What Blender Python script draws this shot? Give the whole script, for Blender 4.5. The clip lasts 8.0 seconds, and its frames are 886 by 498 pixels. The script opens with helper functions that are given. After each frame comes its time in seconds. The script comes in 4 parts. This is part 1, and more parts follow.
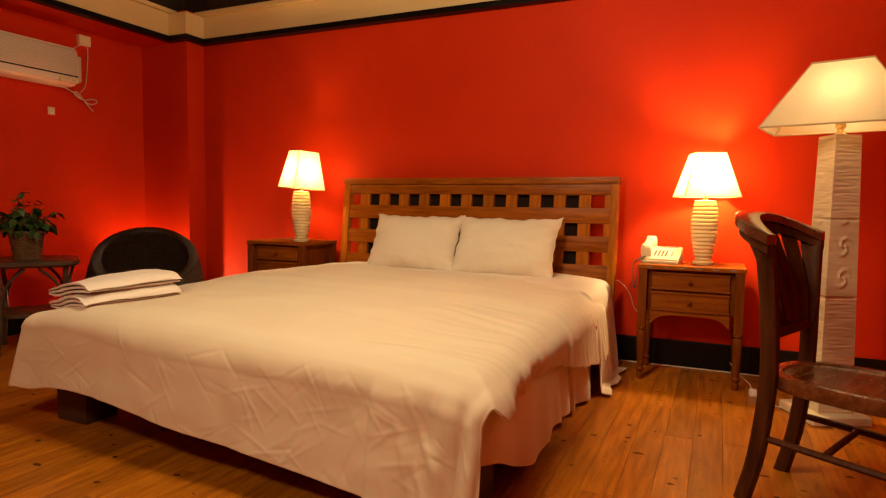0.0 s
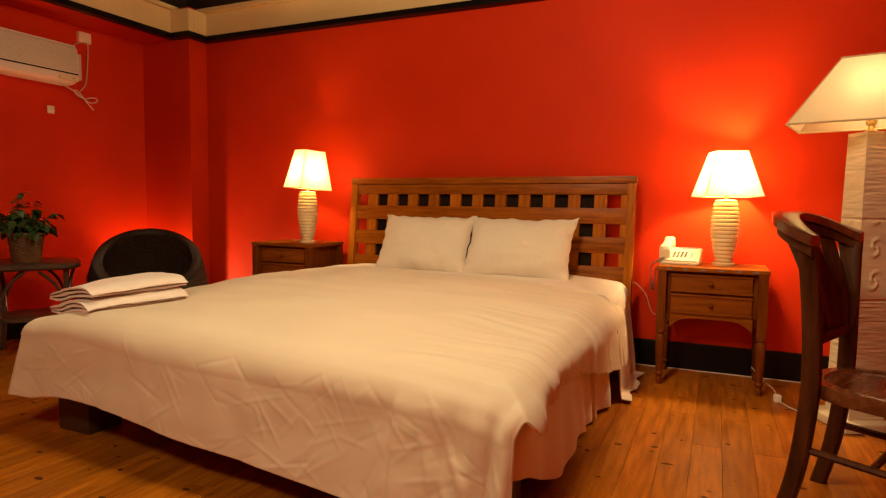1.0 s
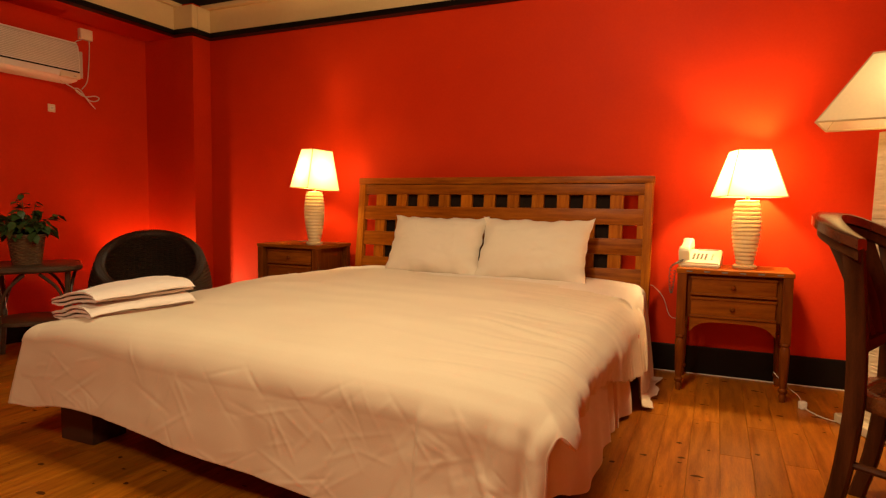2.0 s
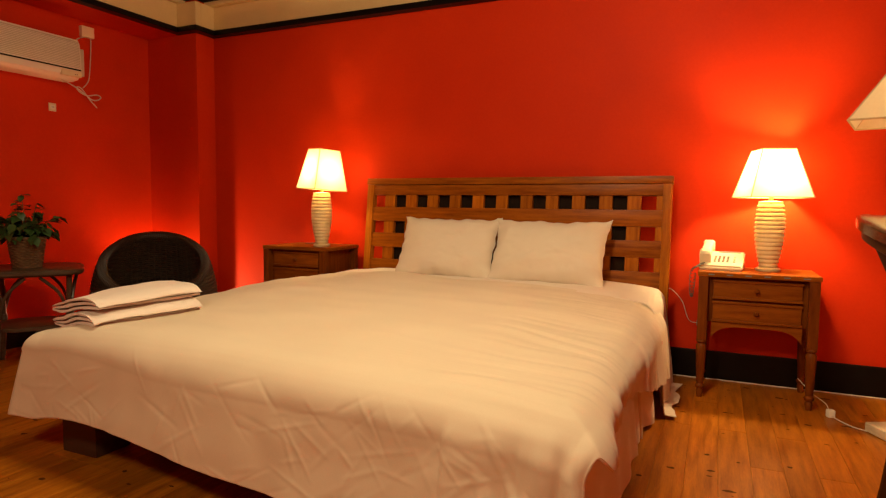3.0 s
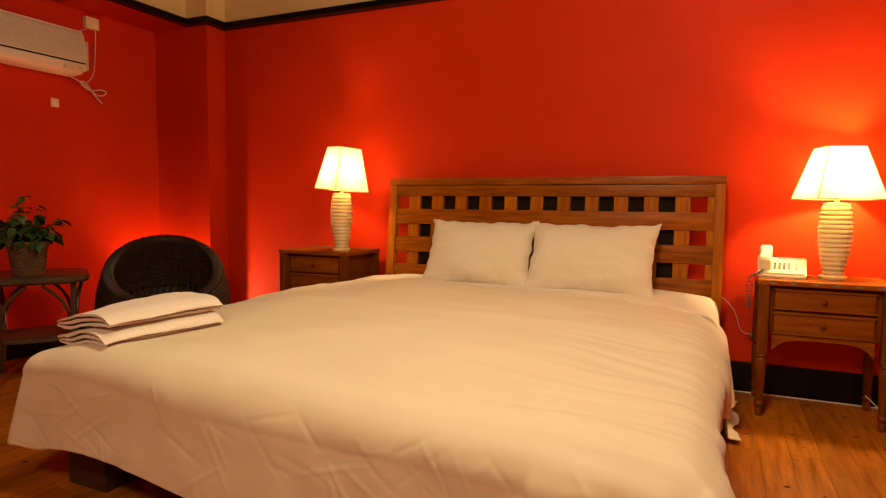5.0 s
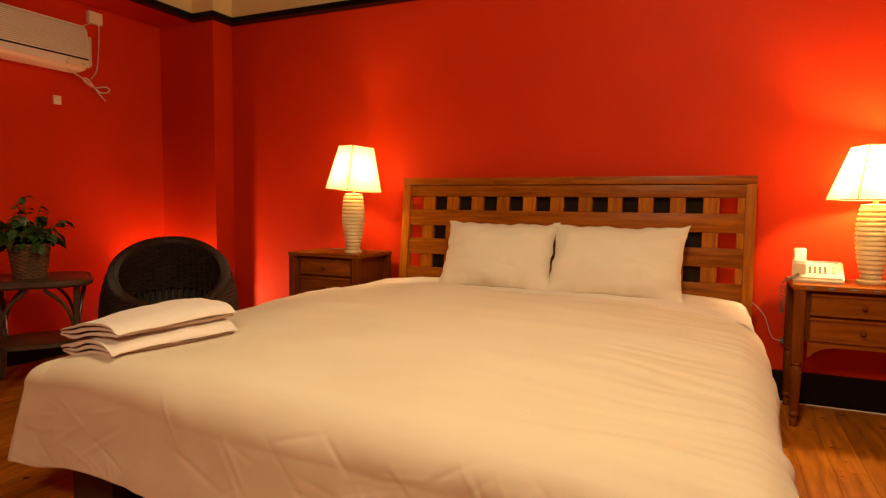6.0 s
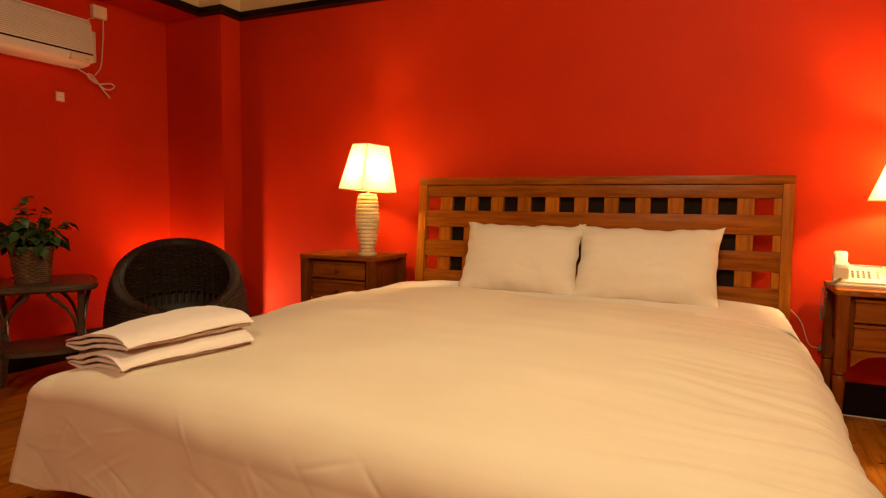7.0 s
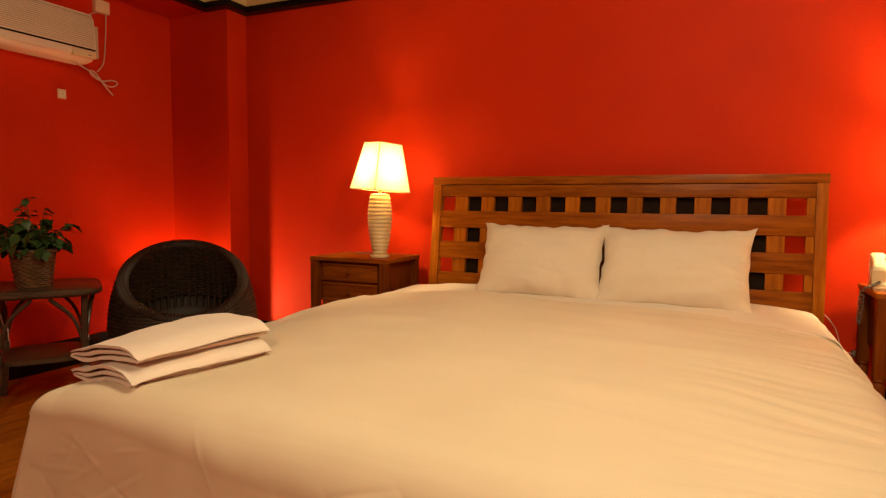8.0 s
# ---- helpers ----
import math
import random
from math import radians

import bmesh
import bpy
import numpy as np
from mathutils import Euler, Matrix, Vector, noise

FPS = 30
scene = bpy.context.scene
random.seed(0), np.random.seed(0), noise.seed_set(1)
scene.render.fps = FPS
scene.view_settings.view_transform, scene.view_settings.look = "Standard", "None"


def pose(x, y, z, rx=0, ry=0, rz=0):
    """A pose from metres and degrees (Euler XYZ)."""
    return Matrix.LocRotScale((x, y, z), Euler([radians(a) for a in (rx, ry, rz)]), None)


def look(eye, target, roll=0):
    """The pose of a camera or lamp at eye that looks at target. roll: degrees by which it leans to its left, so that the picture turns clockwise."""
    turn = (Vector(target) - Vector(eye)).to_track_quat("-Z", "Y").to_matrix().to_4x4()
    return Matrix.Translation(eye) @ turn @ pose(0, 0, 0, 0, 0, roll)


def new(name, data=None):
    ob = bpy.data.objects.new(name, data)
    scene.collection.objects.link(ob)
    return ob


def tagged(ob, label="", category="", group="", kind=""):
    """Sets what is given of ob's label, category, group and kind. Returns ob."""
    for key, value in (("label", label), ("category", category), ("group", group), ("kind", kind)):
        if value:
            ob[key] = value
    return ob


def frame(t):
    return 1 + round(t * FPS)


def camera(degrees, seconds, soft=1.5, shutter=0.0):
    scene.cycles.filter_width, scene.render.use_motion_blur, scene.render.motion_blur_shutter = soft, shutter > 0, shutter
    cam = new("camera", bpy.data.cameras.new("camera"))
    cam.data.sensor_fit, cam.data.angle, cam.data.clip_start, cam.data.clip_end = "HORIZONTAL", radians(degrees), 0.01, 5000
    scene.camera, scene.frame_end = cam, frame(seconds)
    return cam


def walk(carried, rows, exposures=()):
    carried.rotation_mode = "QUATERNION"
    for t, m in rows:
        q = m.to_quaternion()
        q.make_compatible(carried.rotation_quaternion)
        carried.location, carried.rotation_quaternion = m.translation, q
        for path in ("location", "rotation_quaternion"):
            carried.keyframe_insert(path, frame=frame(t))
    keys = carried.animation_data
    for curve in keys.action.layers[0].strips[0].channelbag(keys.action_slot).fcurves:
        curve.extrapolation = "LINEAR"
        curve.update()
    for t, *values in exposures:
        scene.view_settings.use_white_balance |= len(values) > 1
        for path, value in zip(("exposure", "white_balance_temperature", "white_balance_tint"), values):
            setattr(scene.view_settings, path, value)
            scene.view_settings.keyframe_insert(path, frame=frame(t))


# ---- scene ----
cam = camera(72.0, 8.0, 1.25)
PATH = [
    (0, (2.635, -4.15, 1.015), (1.813, -2.332, 0.871), 0.8),
    (0.5, (2.58, -4.12, 1.016), (1.76, -2.301, 0.871), 0.7),
    (1, (2.514, -4.087, 1.012), (1.697, -2.267, 0.87), 0.7),
    (1.5, (2.454, -4.056, 1.013), (1.639, -2.235, 0.871), 0.7),
    (3, (2.295, -3.954, 1.025), (1.477, -2.134, 0.881), 0.6),
    (3.5, (2.226, -3.913, 1.028), (1.409, -2.093, 0.884), 0.6),
    (4, (2.152, -3.869, 1.031), (1.335, -2.049, 0.886), 0.7),
    (4.5, (2.085, -3.827, 1.036), (1.267, -2.008, 0.89), 0.6),
    (6, (1.878, -3.703, 1.044), (1.057, -1.885, 0.897), 0.6),
    (6.5, (1.799, -3.656, 1.049), (0.977, -1.839, 0.9), 0.6),
    (7, (1.723, -3.612, 1.05), (0.899, -1.795, 0.901), 0.6),
    (7.5, (1.654, -3.574, 1.051), (0.831, -1.758, 0.902), 0.6),
    (8, (1.588, -3.537, 1.054), (0.765, -1.72, 0.903), 0.5),
]
walk(cam, [(t, look(eye, target, roll)) for t, eye, target, roll in PATH])

# ---- light ----
world = bpy.data.worlds.new("night")
scene.world = world
world.use_nodes = True
world.node_tree.nodes["Background"].inputs[0].default_value = (1.0, 0.62, 0.35, 1)
world.node_tree.nodes["Background"].inputs[1].default_value = 0.02
WARM = (1.0, 0.68, 0.30)


def lamp_at(name, kind, m, power, colour=WARM, size=0.05, size_y=0.0, spread=180.0):
    data = bpy.data.lights.new(name, kind)
    data.energy, data.color = power, colour
    if kind == "AREA":
        data.shape, data.size, data.size_y, data.spread = "RECTANGLE", size, size_y or size, radians(spread)
    else:
        data.shadow_soft_size = size
    ob = new(name, data)
    ob.matrix_world = m
    return ob


BULB_L, BULB_R, GLOW = 14.0, 48.0, 60.0
CEILING = (1.0, 0.77, 0.43)
down = lamp_at("ceiling_downlight", "SPOT", pose(0.70, -2.15, 2.62), 42, CEILING, 0.16)
down.data.spot_size, down.data.spot_blend = radians(116), 0.7
lamp_at("ceiling_light", "POINT", pose(1.8, -2.4, 2.45), 116, CEILING, 0.22)
far = lamp_at("ceiling_downlight_far", "SPOT", pose(1.5, -4.8, 2.62), 170, CEILING, 0.2)
far.data.spot_size, far.data.spot_blend = radians(164), 0.4


# ---- materials ----
def mat(name, colours, rough=0.6, scale=8.0, stretch=(1, 1, 1), bump=0.1, fine=120.0, metal=0.0, sheen=0.0, random_tint=0.0, coat=0.0, fine_mix=0.25, distance=0.004, spec=0.5):
    """A surface of two colours, mixed by broad and fine noise, with relief."""
    m = bpy.data.materials.new(name)
    m.use_nodes = True
    nt = m.node_tree
    n, l = nt.nodes, nt.links
    p = n["Principled BSDF"]
    tc, mp, info = n.new("ShaderNodeTexCoord"), n.new("ShaderNodeMapping"), n.new("ShaderNodeObjectInfo")
    mp.inputs["Scale"].default_value = stretch
    add = n.new("ShaderNodeVectorMath")
    add.operation = "MULTIPLY_ADD"
    add.inputs[1].default_value = (1, 1, 1)
    sc = n.new("ShaderNodeVectorMath")
    sc.operation = "SCALE"
    sc.inputs[0].default_value = (7.3, 3.1, 5.7)
    l.new(info.outputs["Random"], sc.inputs["Scale"])
    l.new(tc.outputs["Object"], add.inputs[0])
    l.new(sc.outputs[0], add.inputs[2])
    l.new(add.outputs[0], mp.inputs["Vector"])
    big, small = n.new("ShaderNodeTexNoise"), n.new("ShaderNodeTexNoise")
    big.inputs["Scale"].default_value, small.inputs["Scale"].default_value = scale, fine
    big.inputs["Detail"].default_value, small.inputs["Detail"].default_value = 5, 3
    for t in (big, small):
        l.new(mp.outputs[0], t.inputs["Vector"])
    mix = n.new("ShaderNodeMix")
    mix.data_type = "FLOAT"
    mix.inputs[0].default_value = fine_mix
    l.new(big.outputs[0], mix.inputs[2])
    l.new(small.outputs[0], mix.inputs[3])
    ramp = n.new("ShaderNodeValToRGB")
    ramp.color_ramp.elements[0].position, ramp.color_ramp.elements[1].position = 0.33, 0.67
    ramp.color_ramp.elements[0].color, ramp.color_ramp.elements[1].color = (*colours[0], 1), (*colours[1], 1)
    l.new(mix.outputs[0], ramp.inputs[0])
    out = ramp.outputs[0]
    if random_tint:
        hsv, ma = n.new("ShaderNodeHueSaturation"), n.new("ShaderNodeMapRange")
        ma.inputs[3].default_value, ma.inputs[4].default_value = 1 - random_tint, 1 + random_tint
        l.new(info.outputs["Random"], ma.inputs[0])
        l.new(ma.outputs[0], hsv.inputs["Value"])
        l.new(out, hsv.inputs["Color"])
        out = hsv.outputs[0]
    l.new(out, p.inputs["Base Color"])
    rr = n.new("ShaderNodeMapRange")
    rr.inputs[3].default_value, rr.inputs[4].default_value = max(rough - 0.08, 0.02), min(rough + 0.08, 1)
    l.new(big.outputs[0], rr.inputs[0])
    l.new(rr.outputs[0], p.inputs["Roughness"])
    p.inputs["Metallic"].default_value = metal
    p.inputs["Specular IOR Level"].default_value = spec
    p.inputs["Sheen Weight"].default_value = sheen
    p.inputs["Coat Weight"].default_value = coat
    p.inputs["Coat Roughness"].default_value = 0.2
    if bump:
        b = n.new("ShaderNodeBump")
        b.inputs["Strength"].default_value, b.inputs["Distance"].default_value = bump, distance
        l.new(mix.outputs[0], b.inputs["Height"])
        l.new(b.outputs[0], p.inputs["Normal"])
    return m


def shade_mat(name, colour, clear):
    """Lamp-shade cloth: lets light through and scatters it."""
    m = bpy.data.materials.new(name)
    m.use_nodes = True
    n, l = m.node_tree.nodes, m.node_tree.links
    n.remove(n["Principled BSDF"])
    d, t, mix = n.new("ShaderNodeBsdfDiffuse"), n.new("ShaderNodeBsdfTranslucent"), n.new("ShaderNodeMixShader")
    tc, no, ramp = n.new("ShaderNodeTexCoord"), n.new("ShaderNodeTexNoise"), n.new("ShaderNodeValToRGB")
    no.inputs["Scale"].default_value = 90
    l.new(tc.outputs["Object"], no.inputs["Vector"])
    ramp.color_ramp.elements[0].color = (*(c * 0.92 for c in colour), 1)
    ramp.color_ramp.elements[1].color = (*colour, 1)
    l.new(no.outputs[0], ramp.inputs[0])
    for s in (d, t):
        l.new(ramp.outputs[0], s.inputs[0])
    mix.inputs[0].default_value = clear
    l.new(d.outputs[0], mix.inputs[1])
    l.new(t.outputs[0], mix.inputs[2])
    l.new(mix.outputs[0], n["Material Output"].inputs[0])
    return m


def bulb_mat(name, colour, strength):
    m = bpy.data.materials.new(name)
    m.use_nodes = True
    p = m.node_tree.nodes["Principled BSDF"]
    p.inputs["Base Color"].default_value = (1, 0.9, 0.8, 1)
    p.inputs["Emission Color"].default_value = (*colour, 1)
    p.inputs["Emission Strength"].default_value = strength
    return m


RED = mat("red_paint", ((0.53, 0.024, 0.002), (0.61, 0.033, 0.003)), 0.6, 1.6, (1, 1, 1), 0.12, 60, spec=0.12)
CREAM = mat("cream_paint", ((0.72, 0.54, 0.25), (0.80, 0.62, 0.31)), 0.6, 2.0, bump=0.1, fine=70)
BLACK = mat("black_paint", ((0.003, 0.002, 0.002), (0.007, 0.005, 0.004)), 0.4, 6, bump=0.05, fine=80, spec=0.2)
DARK_CEILING = mat("dark_boards", ((0.02, 0.012, 0.008), (0.04, 0.022, 0.012)), 0.6, 3, (1, 12, 1), 0.2)
FLOORWOOD = mat("pine_floor", ((0.22, 0.058, 0.003), (0.44, 0.145, 0.008)), 0.34, 5, (9, 0.8, 9), 0.12, 40, random_tint=0.2, coat=0.0, spec=0.22)
KNOT = mat("knot_wood", ((0.045, 0.012, 0.002), (0.09, 0.028, 0.005)), 0.6, 40, bump=0, spec=0.1)
# plank joints, and the painted shade behind the headboard
GAP_DARK = mat("joint_and_gap_dark", ((0.010, 0.005, 0.003), (0.02, 0.01, 0.005)), 0.8, 20, spec=0.1)
TEAK_V = mat("teak_upright", ((0.25, 0.060, 0.003), (0.47, 0.145, 0.008)), 0.42, 5, (10, 10, 0.9), 0.05, 50, random_tint=0.2, spec=0.06)
TEAK_H = mat("teak_level", ((0.17, 0.038, 0.002), (0.36, 0.102, 0.006)), 0.33, 5, (0.9, 10, 10), 0.05, 50, random_tint=0.15, spec=0.10)
# brighter than the upright wood: lamplight on the tops is put into its colour
STAND_H_LIT = mat("stand_wood_lamplit", ((0.16, 0.036, 0.003), (0.29, 0.080, 0.006)), 0.4, 5, (1.0, 9, 9), 0.12, 50, random_tint=0.1, spec=0.09)
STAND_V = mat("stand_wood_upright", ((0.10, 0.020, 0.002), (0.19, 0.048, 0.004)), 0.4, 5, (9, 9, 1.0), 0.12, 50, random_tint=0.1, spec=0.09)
CREST = mat("polished_mahogany", ((0.04, 0.012, 0.005), (0.10, 0.032, 0.012)), 0.22, 4, (4, 4, 4), 0.03, 50, coat=1.0)
MAHOG = mat("dark_mahogany", ((0.032, 0.009, 0.002), (0.085, 0.024, 0.006)), 0.45, 4, (9, 9, 1), 0.05, 50, spec=0.14)
MAHOG_SEAT = mat("seat_mahogany", ((0.08, 0.022, 0.006), (0.17, 0.052, 0.014)), 0.27, 4, (1, 9, 9), 0.05, 50, coat=0.1, spec=0.35)
BEDWOOD = mat("dark_bed_wood", ((0.035, 0.016, 0.009), (0.07, 0.032, 0.016)), 0.5, 5, (1, 8, 8))
LINEN = mat("cream_linen", ((0.64, 0.535, 0.395), (0.71, 0.60, 0.455)), 0.85, 3, bump=0.25, fine=420, sheen=0.2, fine_mix=0.4, distance=0.0012)
# satin stripes woven into the duvet cover
_n, _l = LINEN.node_tree.nodes, LINEN.node_tree.links
_wave, _tc, _bump, _old = _n.new("ShaderNodeTexWave"), _n.new("ShaderNodeTexCoord"), _n.new("ShaderNodeBump"), _n["Bump"]
_wave.bands_direction = "Y"
_wave.inputs["Scale"].default_value, _wave.inputs["Distortion"].default_value = 16.0, 0.6
_l.new(_tc.outputs["Object"], _wave.inputs["Vector"])
_l.new(_wave.outputs["Fac"], _bump.inputs["Height"])
_bump.inputs["Strength"].default_value, _bump.inputs["Distance"].default_value = 0.12, 0.0012
_l.new(_old.outputs[0], _bump.inputs["Normal"])
_l.new(_bump.outputs[0], _n["Principled BSDF"].inputs["Normal"])
SHEET = mat("pale_sheet", ((0.72, 0.63, 0.54), (0.78, 0.69, 0.60)), 0.85, 4, bump=0.2, fine=400, sheen=0.15, distance=0.001)
PILLOW = mat("pillow_cotton", ((0.66, 0.565, 0.45), (0.72, 0.62, 0.50)), 0.85, 4, bump=0.2, fine=420, sheen=0.2, distance=0.001)
TERRY = mat("terry_cloth", ((0.72, 0.62, 0.54), (0.80, 0.71, 0.63)), 0.95, 8, bump=0.7, fine=520, sheen=0.4, fine_mix=0.6, distance=0.002)
RATTAN = mat("black_rattan", ((0.010, 0.005, 0.003), (0.036, 0.017, 0.008)), 0.55, 30, bump=0.2, fine=200)
CANE = mat("dark_cane", ((0.035, 0.02, 0.012), (0.08, 0.048, 0.026)), 0.4, 14, (1, 1, 4), 0.15, 100, coat=0.15)
BASKET = mat("basket_willow", ((0.07, 0.035, 0.014), (0.16, 0.085, 0.036)), 0.6, 24, bump=0.2, fine=200)
CERAMIC = mat("cream_ceramic", ((0.62, 0.47, 0.24), (0.74, 0.59, 0.33)), 0.38, 9, bump=0.1, fine=80)
SHADE = shade_mat("lit_shade_cloth", (0.80, 0.68, 0.40), 0.38)
SHADE_TRIM = mat("shade_seam", ((0.50, 0.38, 0.20), (0.58, 0.45, 0.26)), 0.8, 30)
BIGSHADE = shade_mat("floor_shade_cloth", (0.82, 0.72, 0.50), 0.3)
BULB = bulb_mat("glowing_bulb", (1.0, 0.72, 0.38), 40)
BRASS = mat("worn_brass", ((0.55, 0.38, 0.14), (0.68, 0.48, 0.2)), 0.3, 20, metal=1.0, bump=0.05)
STUCCO = mat("carved_stone", ((0.52, 0.40, 0.26), (0.66, 0.53, 0.36)), 0.85, 10, (1, 1, 6), 0.3, 60, distance=0.003)
PLASTIC = mat("ivory_plastic", ((0.72, 0.62, 0.40), (0.78, 0.68, 0.46)), 0.4, 5, bump=0.03)
KEYGREY = mat("grey_key", ((0.16, 0.14, 0.12), (0.22, 0.2, 0.17)), 0.5, 30)
WHITE = mat("white_plastic", ((0.76, 0.70, 0.60), (0.82, 0.76, 0.66)), 0.4, 4, bump=0.03)
VENT = mat("ac_grille", ((0.52, 0.45, 0.35), (0.60, 0.52, 0.41)), 0.5, 5, bump=0.03)
CORD = mat("pale_cord", ((0.60, 0.52, 0.42), (0.66, 0.58, 0.48)), 0.5, 10)
GREYCORD = mat("dark_cord", ((0.10, 0.08, 0.06), (0.15, 0.12, 0.09)), 0.5, 10)
LEAF = mat("green_leaf", ((0.018, 0.05, 0.012), (0.05, 0.11, 0.025)), 0.45, 14, bump=0.1, random_tint=0.2)
STEM = mat("green_stem", ((0.05, 0.06, 0.02), (0.09, 0.09, 0.03)), 0.6, 14)
SOIL = mat("potting_soil", ((0.015, 0.01, 0.006), (0.04, 0.026, 0.016)), 0.95, 60, bump=0.8)
INLAY = mat("painted_inlay", ((0.10, 0.14, 0.16), (0.2, 0.22, 0.2)), 0.5, 40)


# ---- building helpers ----
def part(name, bm, material, parent=None, label="", smooth=True):
    me = bpy.data.meshes.new(name)
    bm.normal_update()
    bm.to_mesh(me)
    bm.free()
    me.materials.append(material)
    if smooth:
        me.shade_smooth()
        me.set_sharp_from_angle(angle=radians(38))
    ob = new(name, me)
    if parent:
        ob.parent = parent
    if label:
        ob["label"] = label
    return ob


def thing(name, m, label, category, group="", kind=""):
    ob = new(name)
    ob.matrix_world = m
    ob.empty_display_size = 0.1
    return tagged(ob, label, category, group, kind)


def box(bm, x0, x1, y0, y1, z0, z1, bevel=0.004, segments=2, m=None):
    r = bmesh.ops.create_cube(bm, size=1.0)
    v = r["verts"]
    bmesh.ops.transform(bm, matrix=Matrix.LocRotScale(((x0 + x1) / 2, (y0 + y1) / 2, (z0 + z1) / 2), None, (abs(x1 - x0), abs(y1 - y0), abs(z1 - z0))), verts=v)
    if bevel:
        e = list({e for q in v for e in q.link_edges})
        res = bmesh.ops.bevel(bm, geom=e, offset=bevel, segments=segments, profile=0.7, affect="EDGES")
        v = list({q for f in res["faces"] for q in f.verts} | {q for q in v if q.is_valid})
    if m is not None:
        bmesh.ops.transform(bm, matrix=m, verts=v)
    return bm


def boxed(*a, **k):
    return box(bmesh.new(), *a, **k)


def lathe(profile, steps=32, square=0.0, bm=None, centre=(0, 0, 0), cap=True):
    """Turned body from (radius, height) pairs; square > 0 makes it four-sided with flat faces."""
    bm = bm or bmesh.new()
    rings = []
    for r, z in profile:
        ring = []
        for i in range(steps):
            a = 2 * math.pi * i / steps
            k = 1.0
            if square:
                k = (abs(math.cos(a)) ** square + abs(math.sin(a)) ** square) ** (-1 / square)
            ring.append(bm.verts.new((centre[0] + r * k * math.cos(a), centre[1] + r * k * math.sin(a), centre[2] + z)))
        rings.append(ring)
    for a, b in zip(rings, rings[1:]):
        for i in range(steps):
            bm.faces.new((a[i], a[(i + 1) % steps], b[(i + 1) % steps], b[i]))
    if cap:
        bm.faces.new(rings[0][::-1])
        bm.faces.new(rings[-1])
    return bm


def tube(points, radius, sides=8, bm=None, taper=None, closed=False):
    """A round bar along points."""
    bm = bm or bmesh.new()
    pts = [Vector(p) for p in points]
    n = len(pts)
    rings = []
    side = None
    for i, p in enumerate(pts):
        a = pts[(i - 1) % n] if (closed or i) else p
        b = pts[(i + 1) % n] if (closed or i < n - 1) else p
        d = (b - a).normalized()
        if side is None:
            side = d.orthogonal().normalized()
        side = (side - d * side.dot(d)).normalized()
        up = d.cross(side)
        r = radius if taper is None else radius + (taper - radius) * i / (n - 1)
        rings.append([bm.verts.new(p + r * (math.cos(2 * math.pi * k / sides) * side + math.sin(2 * math.pi * k / sides) * up)) for k in range(sides)])
    pairs = list(zip(rings, rings[1:])) + ([(rings[-1], rings[0])] if closed else [])
    for a, b in pairs:
        for k in range(sides):
            bm.faces.new((a[k], a[(k + 1) % sides], b[(k + 1) % sides], b[k]))
    if not closed:
        bm.faces.new(rings[0][::-1])
        bm.faces.new(rings[-1])
    return bm


def curve_pts(ctrl, n=24):
    """Points of a smooth curve through the control points."""
    c = [Vector(p) for p in ctrl]
    c = [2 * c[0] - c[1]] + c + [2 * c[-1] - c[-2]]
    out = []
    spans = len(c) - 3
    for i in range(n):
        u = i / (n - 1) * spans
        k = min(int(u), spans - 1)
        t = u - k
        a, b, d, e = c[k:k + 4]
        out.append(0.5 * ((2 * b) + (d - a) * t + (2 * a - 5 * b + 4 * d - e) * t * t + (3 * b - a - 3 * d + e) * t ** 3))
    return out


def sweep(points, sections, bm=None):
    """A bar with a rectangular section: sections give half sizes and side direction for each point."""
    bm = bm or bmesh.new()
    rings = []
    for p, (side, up, a, b) in zip(points, sections):
        s, u = Vector(side).normalized() * a, Vector(up).normalized() * b
        c = 0.72
        rings.append([bm.verts.new(Vector(p) + s * i + u * j) for i, j in ((1, c), (c, 1), (-c, 1), (-1, c), (-1, -c), (-c, -1), (c, -1), (1, -c))])
    for a, b in zip(rings, rings[1:]):
        for k in range(8):
            bm.faces.new((a[k], a[(k + 1) % 8], b[(k + 1) % 8], b[k]))
    bm.faces.new(rings[0][::-1])
    bm.faces.new(rings[-1])
    bmesh.ops.recalc_face_normals(bm, faces=bm.faces)
    return bm


def grid(fn, nu, nv, thick=0.0):
    """A sheet from fn(u, v), u and v from 0 to 1."""
    bm = bmesh.new()
    vs = [[bm.verts.new(fn(i / nu, j / nv)) for j in range(nv + 1)] for i in range(nu + 1)]
    for i in range(nu):
        for j in range(nv):
            bm.faces.new((vs[i][j], vs[i + 1][j], vs[i + 1][j + 1], vs[i][j + 1]))
    bm.normal_update()
    if thick:
        bmesh.ops.solidify(bm, geom=list(bm.faces), thickness=thick)
    return bm


def structure(name, bm, material, label="", smooth=False):
    return tagged(part(name, bm, material, None, label, smooth), label, "", "", "structure")


# ---- the room ----
XL, XR, YB, ZC = -2.15, 4.35, -6.0, 2.95
PX, PY = -1.60, -0.19
structure("wall_north", boxed(XL - 0.15, XR + 0.15, 0, 0.15, 0, ZC, 0), RED, "red painted back wall")
structure("wall_west", boxed(XL - 0.15, XL, YB, 0, 0, ZC, 0), RED, "red painted side wall")
structure("wall_east", boxed(XR, XR + 0.15, YB, 0, 0, ZC, 0), RED, "red painted side wall")
structure("wall_south", boxed(XL - 0.15, XR + 0.15, YB - 0.15, YB, 0, ZC, 0), RED, "red painted wall")
BEAM = -1.80
structure("beam", boxed(XL, BEAM, YB, PY, 2.388, 2.65, 0.003), RED, "red painted beam over the side wall")
